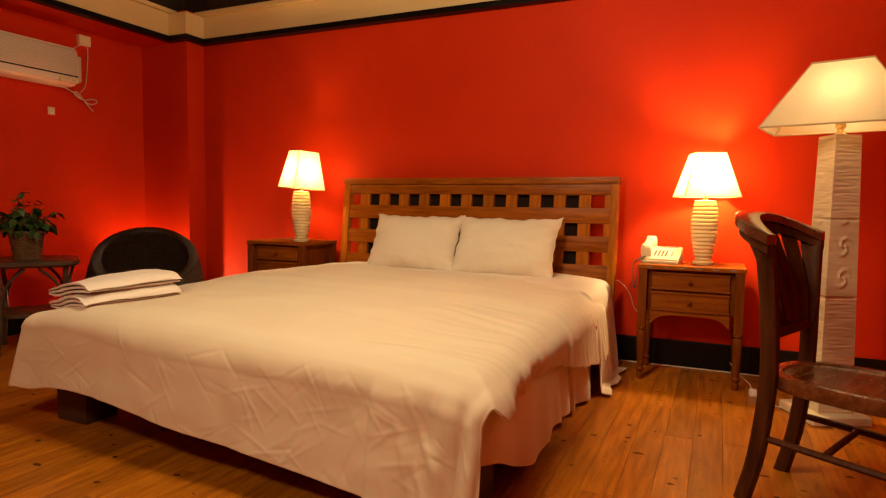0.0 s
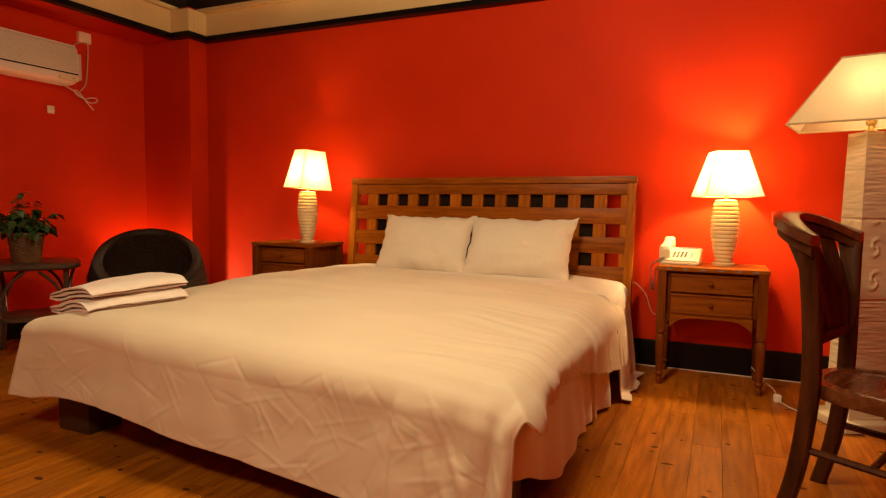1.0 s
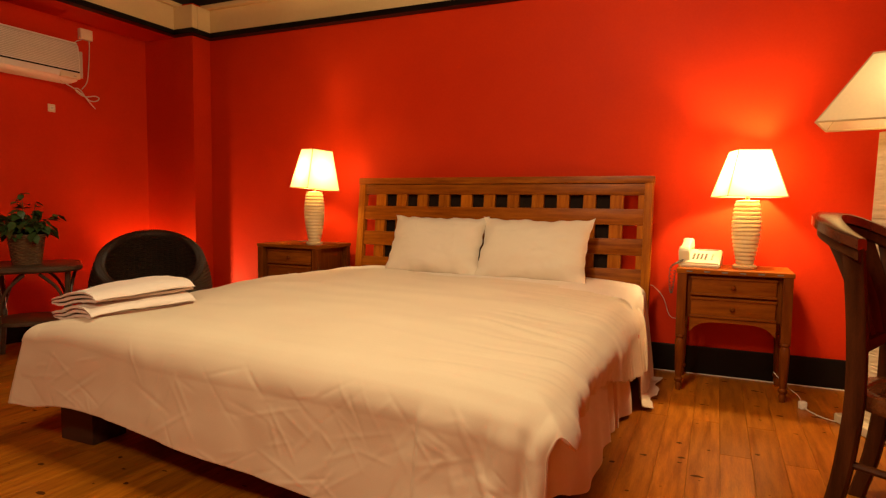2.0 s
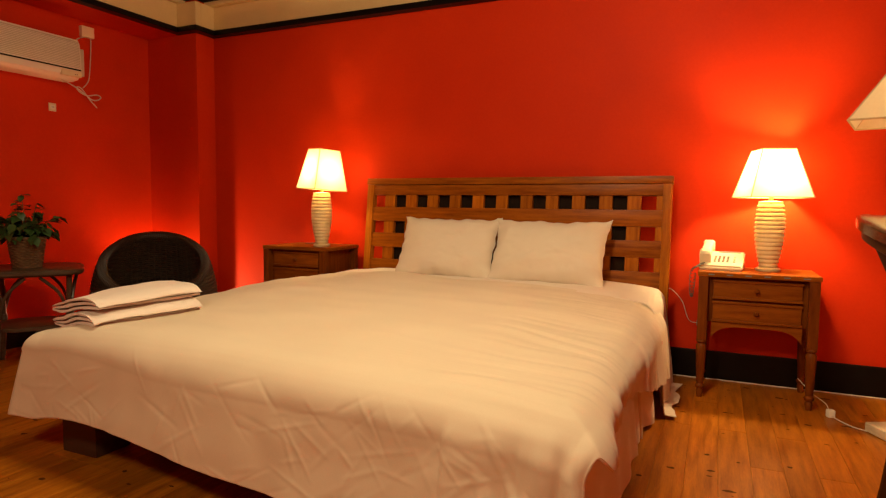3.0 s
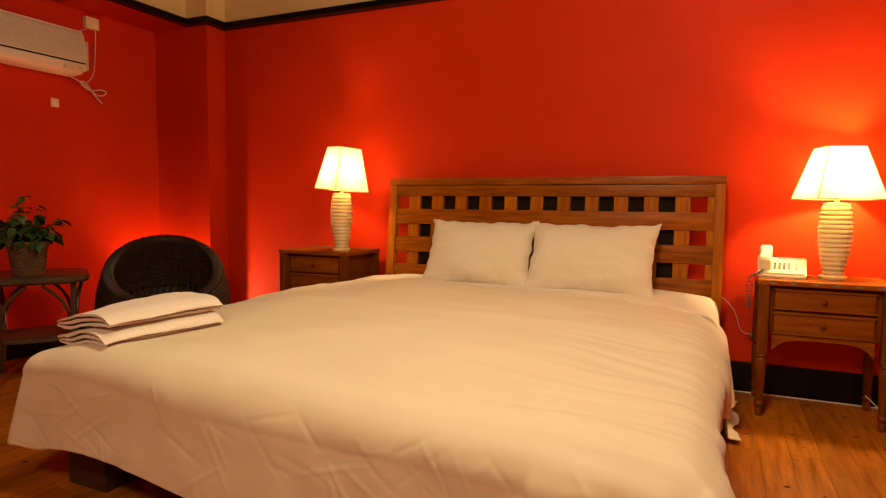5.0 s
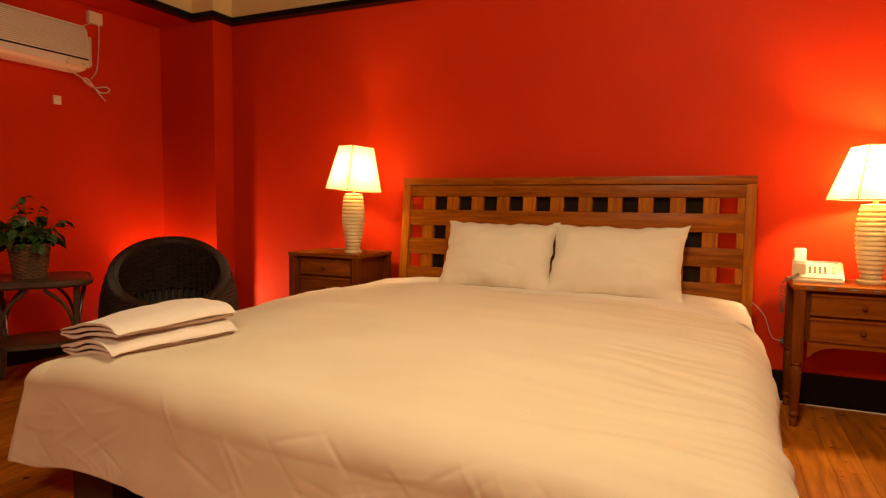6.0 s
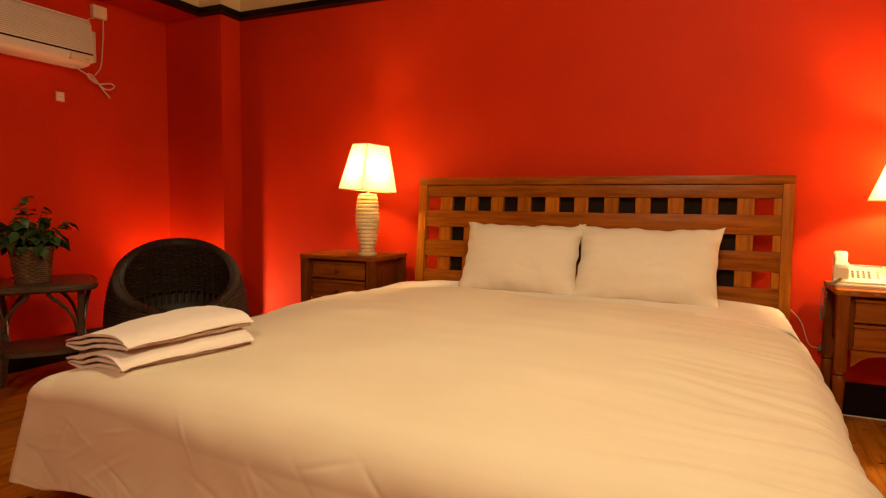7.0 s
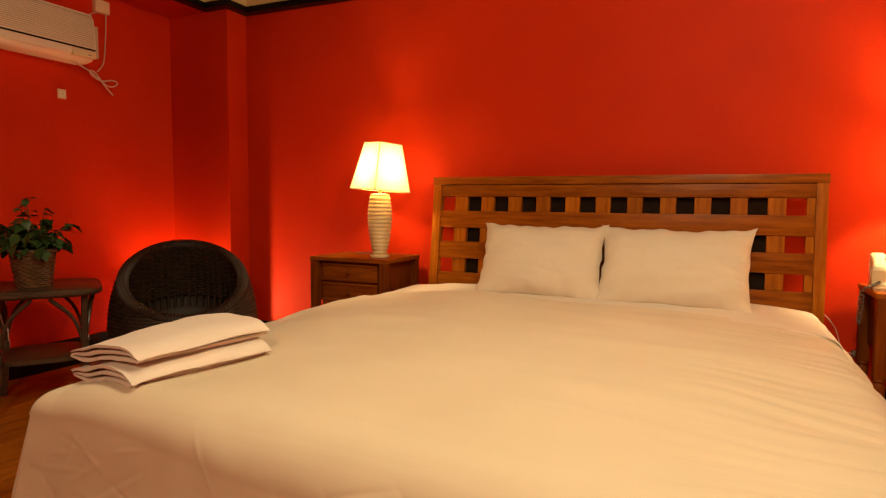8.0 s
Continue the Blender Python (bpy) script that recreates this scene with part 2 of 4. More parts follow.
structure("pillar", boxed(XL, PX, PY, 0, 0, 2.65, 0.003), RED, "red painted corner pillar")
bm = boxed(XL - 0.15, XR + 0.15, YB - 0.15, 0.15, ZC, ZC + 0.1, 0)
for i in range(22):
    x = XL + 0.15 + i * 0.3
    box(bm, x, x + 0.285, YB, 0, ZC - 0.012, ZC - 0.002, 0.003, 1)
structure("ceiling", bm, DARK_CEILING, "dark boarded tray ceiling")


def run(name, z0, z1, depth, material, label, bevel=0.006):
    """A strip round the room on the walls; it wraps the pillar, and above the beam it follows the beam."""
    structure(name, boxed(PX + depth, XR, -depth, 0, z0, z1, bevel), material, label)
    xl = BEAM if z0 > 2 else XL
    structure(name, boxed(xl, xl + depth, YB, PY - depth, z0, z1, bevel), material, label)
    structure(name, boxed(xl, PX + depth, PY - depth, PY, z0, z1, bevel), material, label)
    structure(name, boxed(PX, PX + depth, PY, 0, z0, z1, bevel), material, label)
    structure(name, boxed(XR - depth, XR, YB, -depth, z0, z1, bevel), material, label)
    structure(name, boxed(XL + depth, XR - depth, YB, YB + depth, z0, z1, bevel), material, label)


run("baseboard", 0.0, 0.172, 0.018, BLACK, "glossy black baseboard")
run("trim", 2.388, 2.430, 0.075, BLACK, "black picture rail under the cove")
run("cove", 2.430, 2.62, 0.055, CREAM, "cream painted cove", 0.01)
# lip and tray above the cove, straight past the pillar
structure("cove_lip", boxed(BEAM, XR, -0.10, 0, 2.62, 2.655, 0.008), CREAM, "cream lip of the cove")
structure("cove_lip", boxed(BEAM, BEAM + 0.085, YB, -0.10, 2.62, 2.655, 0.008), CREAM, "cream lip of the cove")
structure("tray_side", boxed(BEAM - 0.05, XR, -0.06, 0, 2.655, 2.94, 0.003), DARK_CEILING, "dark side of the tray ceiling")
structure("tray_side", boxed(BEAM - 0.05, BEAM + 0.04, YB, -0.06, 2.655, 2.94, 0.003), DARK_CEILING, "dark side of the tray ceiling")
structure("trim", boxed(2.07, XR, -0.0205, -0.018, 0.0, 0.006, 0.001), WHITE, "pale sealant line at the floor")


# ---- bed ----
BX0, BX1, BY0, BY1 = -0.13, 2.06, -0.22, -2.42
bed = thing("bed", pose(0, 0, 0), "king-size bed with dark wooden base, made up with cream linen", "bed")
part("bed_base", boxed(BX0 + 0.02, BX1 - 0.09, BY1 + 0.05, BY0, 0.17, 0.27, 0.006), BEDWOOD, bed, "dark wooden bed base")
part("mattress", boxed(BX0 + 0.03, BX1 - 0.13, BY1 + 0.10, BY0 - 0.02, 0.27, 0.46, 0.06, 4), SHEET, bed, "pale covered mattress")
for lx in (BX0 + 0.0, BX1 - 0.30):
    for ly in (BY1 + 0.06, BY0 - 0.24):
        part("leg", boxed(lx, lx + 0.2, ly, ly + 0.16, 0, 0.17, 0.008), BEDWOOD, bed)

# Headboard: leaning frame with three rows of square openings.
hb_m = Matrix.Translation((0, -0.272, 0)) @ pose(0, 0, 0, -6.2, 0, 0)
headboard = tagged(new("headboard"), "", "")
headboard.parent = bed
headboard.matrix_local = hb_m
headboard["label"] = "teak headboard with rows of square openings"
HW, HT = 2.05, 1.213
part("post", boxed(0, 0.05, -0.025, 0.03, 0.05, HT - 0.045, 0.004), TEAK_V, headboard)
part("post", boxed(HW - 0.05, HW, -0.025, 0.03, 0.05, HT - 0.045, 0.004), TEAK_V, headboard)
part("cap_rail", boxed(-0.004, HW + 0.004, -0.03, 0.035, HT - 0.045, HT, 0.006), TEAK_H, headboard)
rows = [(1.098, HT - 0.047), (0.914, 1.012), (0.731, 0.830), (0.40, 0.647)]
for z0, z1 in rows:
    part("rail", boxed(0.05, HW - 0.05, -0.018, 0.022, z0, z1, 0.003), TEAK_H, headboard)
for z0, z1 in ((1.012, 1.098), (0.830, 0.914), (0.647, 0.731)):
    for k in range(13):
        a = 0.055 + k * 0.1657 - 0.0795
        b = a + 0.0795
        a, b = max(a, 0.0505), min(b, HW - 0.0505)
        if b - a > 0.004:
            part("muntin", boxed(a, b, -0.012, 0.018, z0, z1, 0.002, 1), TEAK_V, headboard)
# near-black sheet put in for the shade behind the middle openings
part("back_panel", boxed(0.215, HW - 0.215, 0.024, 0.032, 0.40, HT - 0.05, 0), GAP_DARK, headboard, "near-black sheet standing for the shade behind the openings", False)


def ease(x, lo, hi):
    t = min(max((x - lo) / (hi - lo), 0), 1)
    return t * t * (3 - 2 * t)


def drape_point(a, b, lim, radius, top, flare):
    """Cloth over a box edge: a, b along the cloth; lim (x0, x1, y foot) where it starts to turn down."""
    x0, x1, yf = lim
    ex = a - x1 if a > x1 else (a - x0 if a < x0 else 0)
    ey = b - yf if b < yf else 0
    if ex > 0 > ey:
        ex *= 1 - 0.55 * ease(-ey, 0.0, 0.2)
    d = (abs(ex) ** 16 + abs(ey) ** 16) ** (1 / 16)
    if d < 1e-6:
        return Vector((a, b, top)), 0.0, Vector((0, 0, 1))
    way = Vector((ex, ey, 0)).normalized()
    arc = radius * math.pi / 2

    def outward(e, spread):
        return radius * math.sin(e / radius) if e < arc else radius + (e - arc) * spread

    t = min(d, arc) / radius
    down = radius * (1 - math.cos(t)) + max(d - arc, 0) * math.sqrt(1 - flare * flare)
    nrm = way * math.sin(t) + Vector((0, 0, math.cos(t)))
    base = Vector((min(max(a, x0), x1), max(b, yf), top))
    return base + Vector((math.copysign(outward(abs(ex), flare) + (0.2 * max(-ey - 0.03, 0) if ex < 0 else 0), ex) if ex else 0, -outward(-ey, flare), -down)), d, nrm


Y_HEAD, LEFT, X_LEFT = -0.70, 0.20, -0.125
crease_rnd = random.Random(21)
CREASES = [(crease_rnd.uniform(-0.1, 2.0), crease_rnd.uniform(0.14, 0.52), crease_rnd.choice((-1, 1)) * crease_rnd.uniform(0.1, 1.2), crease_rnd.uniform(0.04, 0.15), crease_rnd.uniform(0.0045, 0.009), crease_rnd.choice((-1, 1, 1)) * crease_rnd.uniform(0.0015, 0.0045)) for _ in range(130)]
# the gathered end by the corner: steep short folds
CREASES += [(crease_rnd.uniform(1.72, 2.08), crease_rnd.uniform(0.12, 0.45), crease_rnd.uniform(0.9, 1.7), crease_rnd.uniform(0.08, 0.2), crease_rnd.uniform(0.008, 0.016), crease_rnd.uniform(0.004, 0.009)) for _ in range(16)]
CREASES = [(ca, cs, math.cos(cd), math.sin(cd), cl, cw, ch) for ca, cs, cd, cl, cw, ch in CREASES]


def foot_creases(a, s):
    h = 0.0
    for ca, cs, c, d, length, wide, high in CREASES:
        da, ds = a - ca, s - cs
        along = da * c + ds * d
        if abs(along) < length:
            across = (ds * c - da * d) / wide
            if abs(across) < 3:
                h += high * math.exp(-across * across) * (1 - (along / length) ** 2)
    return h


def foot_face(u):
    return -2.465 - 0.05 * ease(u, 0.08, 0.45)


def foot_drop(u):
    return 0.335 + 0.122 * ease(u, 0.06, 0.5) + 0.15 * max(u - 0.5, 0)


def duvet(u, v):
    # u across, v from head to foot
    rf = 0.045 + 0.085 * ease(u, 0.04, 0.40)
    rs = 0.05 + 0.08 * ease(u, 0.4, 0.8)
    x0, x1, yf = X_LEFT, 2.075 - rs, foot_face(u) + rf
    right = 0.41 - 0.21 * ease(v, 0.06, 0.60)
    foot = foot_drop(u)
    a = (x0 - LEFT) + u * (x1 - x0 + LEFT + right)
    b = Y_HEAD + v * (yf - foot - Y_HEAD)
    top = 0.598 + 0.012 * math.sin(a * 2.1 + 0.4) - 0.055 * min(max(0, (-b - 1.0) / 1.4), 1.05) ** 1.6
    top -= 0.05 * min(abs((a - 0.97) / 1.06), 1.0) ** 5
    p, d, n = drape_point(a, b, (x0, x1, yf), rs if a > x1 and b > yf else rf, top, 0.13)
    q = Vector((a, b, 0))
    w = q + 0.06 * Vector((noise.noise(q * 3), noise.noise(q * 3 + Vector((9, 0, 0))), 0))
    soft = 0.016 * noise.noise(q * 1.9) + 0.007 * noise.noise(Vector((w.x * 2.2, w.y * 6.5, 2.0)))
    hang = ease(d, 0.05, 0.2)
    # loose folds that run over the top towards the side
    over = ease(a, 1.3, 1.95) * (1 - ease(d, 0.25, 0.4))
    soft += over * 0.009 * (noise.noise(Vector((w.x * 2.0, w.y * 11.0, 7.0))) + 0.6 * noise.noise(Vector((w.x * 3.0, w.y * 24.0, 3.0))))
    lift = soft * (1 - 0.5 * hang)
    if b < yf - 0.02:
        s = yf - b
        lift += ease(s, 0.06, 0.2) * (0.45 * foot_creases(a, s) + 0.010 * noise.noise(Vector((w.x * 3.1, s * 2.5, 5))) + 0.004 * noise.noise(Vector((w.x * 9, s * 9, 1))))
        # an ironed fold that hangs straight down
        lift += ease(s, 0.12, 0.22) * (0.010 * ease(a, 1.648, 1.668) - 0.010 * ease(a, 1.668, 1.80))
        lift += ease(a, 1.72, 1.95) * ease(s, 0.05, 0.3) * 0.010 * math.sin(a * 46 + s * 5 + 2 * noise.noise(q * 4))
    if a > x1 + 0.04 and b > yf - 0.08:
        k = ease(a, x1 + 0.05, x1 + right) * (1 - ease(yf - b, -0.10, 0.08))
        near = 1 + 1.3 * ease(-b, 1.6, 2.4)
        lift += k * near * (0.016 * noise.noise(Vector((a * 2, b * 9, 4))) + 0.012 * noise.noise(Vector((a * 3, b * 26, 8)))) - 0.03 * k * k * ease(v, 0.2, 0.5)
    p += n * lift
    p.z -= 0.014 * (1 - ease(v, 0.0, 0.03))
    if a > x1 and b > yf:
        p.z += ease(b - yf, 0.0, 0.15) * 0.020 * ease(a, x1 + 0.08, x1 + right) * noise.noise(Vector((b * 5, 1, 1))) + ease(b - yf, 0.0, 0.15) * 0.010 * ease(a, x1 + 0.1, x1 + right) * noise.noise(Vector((b * 21, 4, 1)))
    p.z = max(p.z, 0.012)
    return p


def bed_height(x, y):
    """Height of the duvet's top at a place near the foot."""
    u = (x - (X_LEFT - LEFT)) / (1.945 - X_LEFT + LEFT + 0.20)
    rf = 0.045 + 0.085 * ease(u, 0.04, 0.40)
    yf = foot_face(u) + rf
    reach = yf - foot_drop(u) - Y_HEAD
    return max(duvet(u, (yy - Y_HEAD) / reach).z for yy in (y - 0.02, y, y + 0.02))


cover = thing("duvet", pose(0, 0, 0), "cream cotton duvet cover draped over the bed, creased at the foot", "duvet")
part("cover", grid(duvet, 440, 440, 0.006), LINEN, cover)
part("foot_hem", tube([duvet(i / 300, 1.0) for i in range(301)], 0.0045, 6), SHEET, cover, "stitched hem at the foot")
part("side_hem", tube([duvet(1.0, i / 300) for i in range(301)], 0.003, 6), LINEN, cover, "stitched hem at the side")
part("side_hem", tube([duvet(0.0, i / 160) for i in range(161)], 0.0045, 6), SHEET, cover, "stitched hem at the side")
part("head_hem", tube([duvet(i / 160, 0.0) + Vector((0, 0, 0.003)) for i in range(161)], 0.007, 6), SHEET, cover, "stitched hem below the pillows")

part("care_tag", boxed(2.078, 2.083, -1.02, -0.985, 0.385, 0.405, 0.001, 1), RED, cover, "tiny red tag")

# Sheet folded below the pillows, and its part that hangs at the side by the head.
def under_sheet(u, v):
    x0, x1 = BX0 + 0.05, BX1 - 0.085
    a = x0 - 0.25 + u * (x1 - x0 + 0.25 + 0.665)
    b = -0.27 - v * 0.60
    top = 0.588 - 0.04 * min(abs((a - 0.97) / 1.06), 1.0) ** 5
    p, d, n = drape_point(a, b, (x0, x1, -5), 0.06, top, 0.10)
    q = Vector((a, b, 0))
    hang = min(max((d - 0.1) / 0.3, 0), 1)
    p += n * (0.005 * noise.noise(q * 7) + hang * (0.014 * math.sin(b * 21 + 0.8) + 0.004 * math.sin(b * 47)))
    if p.z < 0.012:
        # what reaches the floor lies outward on it
        p += Vector((0.5 * (0.012 - p.z), 0, 0))
        p.z = 0.012 + 0.004 * abs(math.sin(b * 30))
    return p


sheet = thing("bed_sheet", pose(0, 0, 0), "pale bed sheet hanging to the floor beside the headboard", "sheet")
part("sheet", grid(under_sheet, 120, 44, 0.004), SHEET, sheet)


def skirt(u, v):
    b = -0.70 - u * (2.47 - 0.70)
    # scalloped hem: long by the head, two bows towards the foot
    y = -b
    z0 = 0.02 + 0.035 * ease(y, 1.24, 1.27) + 0.05 * ease(y, 1.50, 1.66) - 0.045 * ease(y, 1.68, 1.95) + 0.15 * ease(y, 1.98, 2.45)
    z = 0.40 + (z0 - 0.40) * v
    fold = math.sin(b * 13 + 2.0 * math.sin(b * 5))
    x = BX1 - 0.045 + 0.016 * v + (0.004 + 0.017 * v) * fold + 0.008 * v * math.sin(b * 31 + 1.0) + 0.01 * noise.noise(Vector((b * 6, z * 5, 0)))
    x -= 0.07 * ease(y, 2.26, 2.47)
    x -= 0.03 * ease(y, 1.235, 1.25) * (1 - ease(y, 1.25, 1.4))
    return Vector((x, b, z))


valance = thing("bed_valance", pose(0, 0, 0), "pale loose sheet hanging in folds under the duvet", "valance")
part("valance", grid(skirt, 220, 18, 0.004), SHEET, valance)


def pillow(name, w, h, d, m, seed, label):
    t = thing(name, m, label, "pillow", "pillows on the bed")
    bm = bmesh.new()
    n = 56
    for s in (1, -1):
        vs = {}
        for i in range(n + 1):
            for j in range(n + 1):
                x, y = 2 * i / n - 1, 2 * j / n - 1
                edge = max((1 - abs(x) ** 2.6) * (1 - abs(y) ** 2.3), 0)
                puff = edge ** 0.52
                seam = 0.007 * math.sin(x * 21 + seed) * abs(y) ** 5 + 0.006 * math.sin(y * 17 + 2 * seed) * abs(x) ** 6
                z = s * d / 2 * puff + (0.020 * noise.noise(Vector((x * 2 + seed, y * 2, 0))) + seam) * (1 - edge)
                z += s * puff * (0.014 * noise.noise(Vector((x * 2.2 + seed, y * 2.2, s))) + 0.012 * abs(noise.noise(Vector((x * 1.6 + seed, y * 3.1, s)))) - 0.006 * abs(noise.noise(Vector((x * 6 + seed, y * 5, s)))))
                # puckers that run in from the seams
                rim_x, rim_y = ease(abs(x), 0.72, 0.97), ease(abs(y), 0.68, 0.97)
                z -= s * edge ** 0.3 * (0.007 * rim_y * abs(noise.noise(Vector((x * 9 + seed, y, s)))) + 0.007 * rim_x * abs(noise.noise(Vector((x, y * 8 + seed, s)))))
                ear = (abs(x) * abs(y)) ** 7
                px = x * w / 2 * (0.955 + 0.050 * y * y + 0.035 * ear) + 0.006 * noise.noise(Vector((y * 3, seed, 4))) * abs(x) ** 4
                py = y * h / 2 * (0.925 + 0.070 * x * x + 0.045 * ear) + 0.008 * noise.noise(Vector((x * 3, seed, 9))) * abs(y) ** 4
                vs[i, j] = bm.verts.new((px, py, z))
        for i in range(n):
            for j in range(n):
                f = (vs[i, j], vs[i + 1, j], vs[i + 1, j + 1], vs[i, j + 1])
                bm.faces.new(f if s > 0 else f[::-1])
    bmesh.ops.remove_doubles(bm, verts=bm.verts, dist=0.0008)
    part("case", bm, PILLOW, t)
    return t


pillow("pillow", 0.645, 0.42, 0.19, pose(0.742, -0.44, 0.755, 62, 0, 2), 1.0, "plump cream pillow leaning on the headboard")
pillow("pillow", 0.685, 0.42, 0.19, pose(1.392, -0.45, 0.752, 62, 0, -2), 5.0, "plump cream pillow leaning on the headboard")


# ---- towels ----
def towel(centre, turn, w, length, layers, gap, base, seed, label):
    """One cloth folded to and fro: a ribbon section across, drawn out along the towel, lying on the bed."""
    t = thing("towel", pose(centre[0], centre[1], bed_height(*centre) + base, 0, 0, turn), label, "towel", "folded towels on the bed")
    q = random.Random(seed)
    half = 0.0066
    mid = []
    for k in range(layers):
        left, right_end = -w / 2 + q.uniform(0, 0.012), w / 2 - q.uniform(0, 0.018)
        xs = [left + (right_end - left) * i / 22 for i in range(23)]
        mid += [(x, half + k * gap) for x in (xs if k % 2 else xs[::-1])]
        if k < layers - 1:
            side, x_end = (1, right_end) if k % 2 else (-1, left)
            mid += [(x_end + side * 0.55 * gap * math.sin(math.pi * j / 6), half + k * gap + gap * (1 - math.cos(math.pi * j / 6)) / 2) for j in range(1, 6)]
    out = []
    for sgn in (1, -1):
        row = []
        for i, (x, z) in enumerate(mid):
            x2, z2 = mid[min(i + 1, len(mid) - 1)]
            x3, z3 = mid[max(i - 1, 0)]
            dx, dz = x2 - x3, z2 - z3
            e = math.hypot(dx, dz) or 1
            row.append((x - sgn * half * dz / e, z + sgn * half * dx / e))
        out.append(row)
    ring = out[0] + out[1][::-1]
    bm = bmesh.new()
    nv = 46
    turn_m = Matrix.Rotation(radians(turn), 2)
    ground = bed_height(*centre)
    sink = {}
    for i in range(13):
        for j in range(17):
            g = turn_m @ Vector(((i / 12 - 0.5) * w * 1.1, (j / 16 - 0.5) * length * 1.05))
            sink[i, j] = max(bed_height(centre[0] + g.x, centre[1] + g.y) - ground, -0.035)

    def under(x, y):
        fx, fy = min(max((x / (w * 1.1) + 0.5) * 12, 0), 11.999), min(max((y / (length * 1.05) + 0.5) * 16, 0), 15.999)
        i, j = int(fx), int(fy)
        fx, fy = fx - i, fy - j
        return (sink[i, j] * (1 - fx) + sink[i + 1, j] * fx) * (1 - fy) + (sink[i, j + 1] * (1 - fx) + sink[i + 1, j + 1] * fx) * fy

    rows = []
    for j in range(nv + 1):
        y = (j / nv - 0.5) * length
        row = []
        for i, (x, z) in enumerate(ring):
            level = z / gap
            swell = 1 + 0.20 * noise.noise(Vector((x * 5, y * 5, seed))) - 0.20 * ease(-y, 0.05, length / 2) * (1 - ease(x, -0.2, 0.1) * 0.4)
            pinch = 1 - 0.42 * min(abs(2 * x / w), 1.1) ** 4
            zz = z * swell * pinch + 0.10 * z * math.sin(y * 11 + seed)
            zz += 0.0035 * noise.noise(Vector((x * 13, y * 13, level * 0.35 + seed))) + 0.0012 * noise.noise(Vector((x * 40, y * 40, level + seed)))
            xx = x + 0.009 * noise.noise(Vector((y * 6, round(level) * 1.7, seed))) + 0.012 * math.sin(y * 5 + seed)
            yy = y * (1 + 0.018 * noise.noise(Vector((x * 7, level * 0.9, seed + 3)))) + 0.006 * math.sin(level * 1.3 + seed)
            row.append(bm.verts.new((xx, yy, zz + under(x, y))))
        rows.append(row)
    n = len(ring)
    for a, b in zip(rows, rows[1:]):
        for i in range(n):
            bm.faces.new((a[i], a[(i + 1) % n], b[(i + 1) % n], b[i]))
    m = len(mid)
    for row in (rows[0], rows[-1]):
        for i in range(m - 1):
            bm.faces.new((row[i], row[i + 1], row[n - 2 - i], row[n - 1 - i]))
    bmesh.ops.recalc_face_normals(bm, faces=bm.faces)
    part("cloth", bm, TERRY, t)
    return t


towel((0.045, -2.180), -15.0, 0.400, 0.420, 3, 0.0240, 0.005, 1.0, "folded pale terry towel at the foot of the bed")
towel((0.032, -2.172), -12.0, 0.395, 0.415, 3, 0.0240, 0.064, 7.0, "folded pale terry towel lying on another towel")


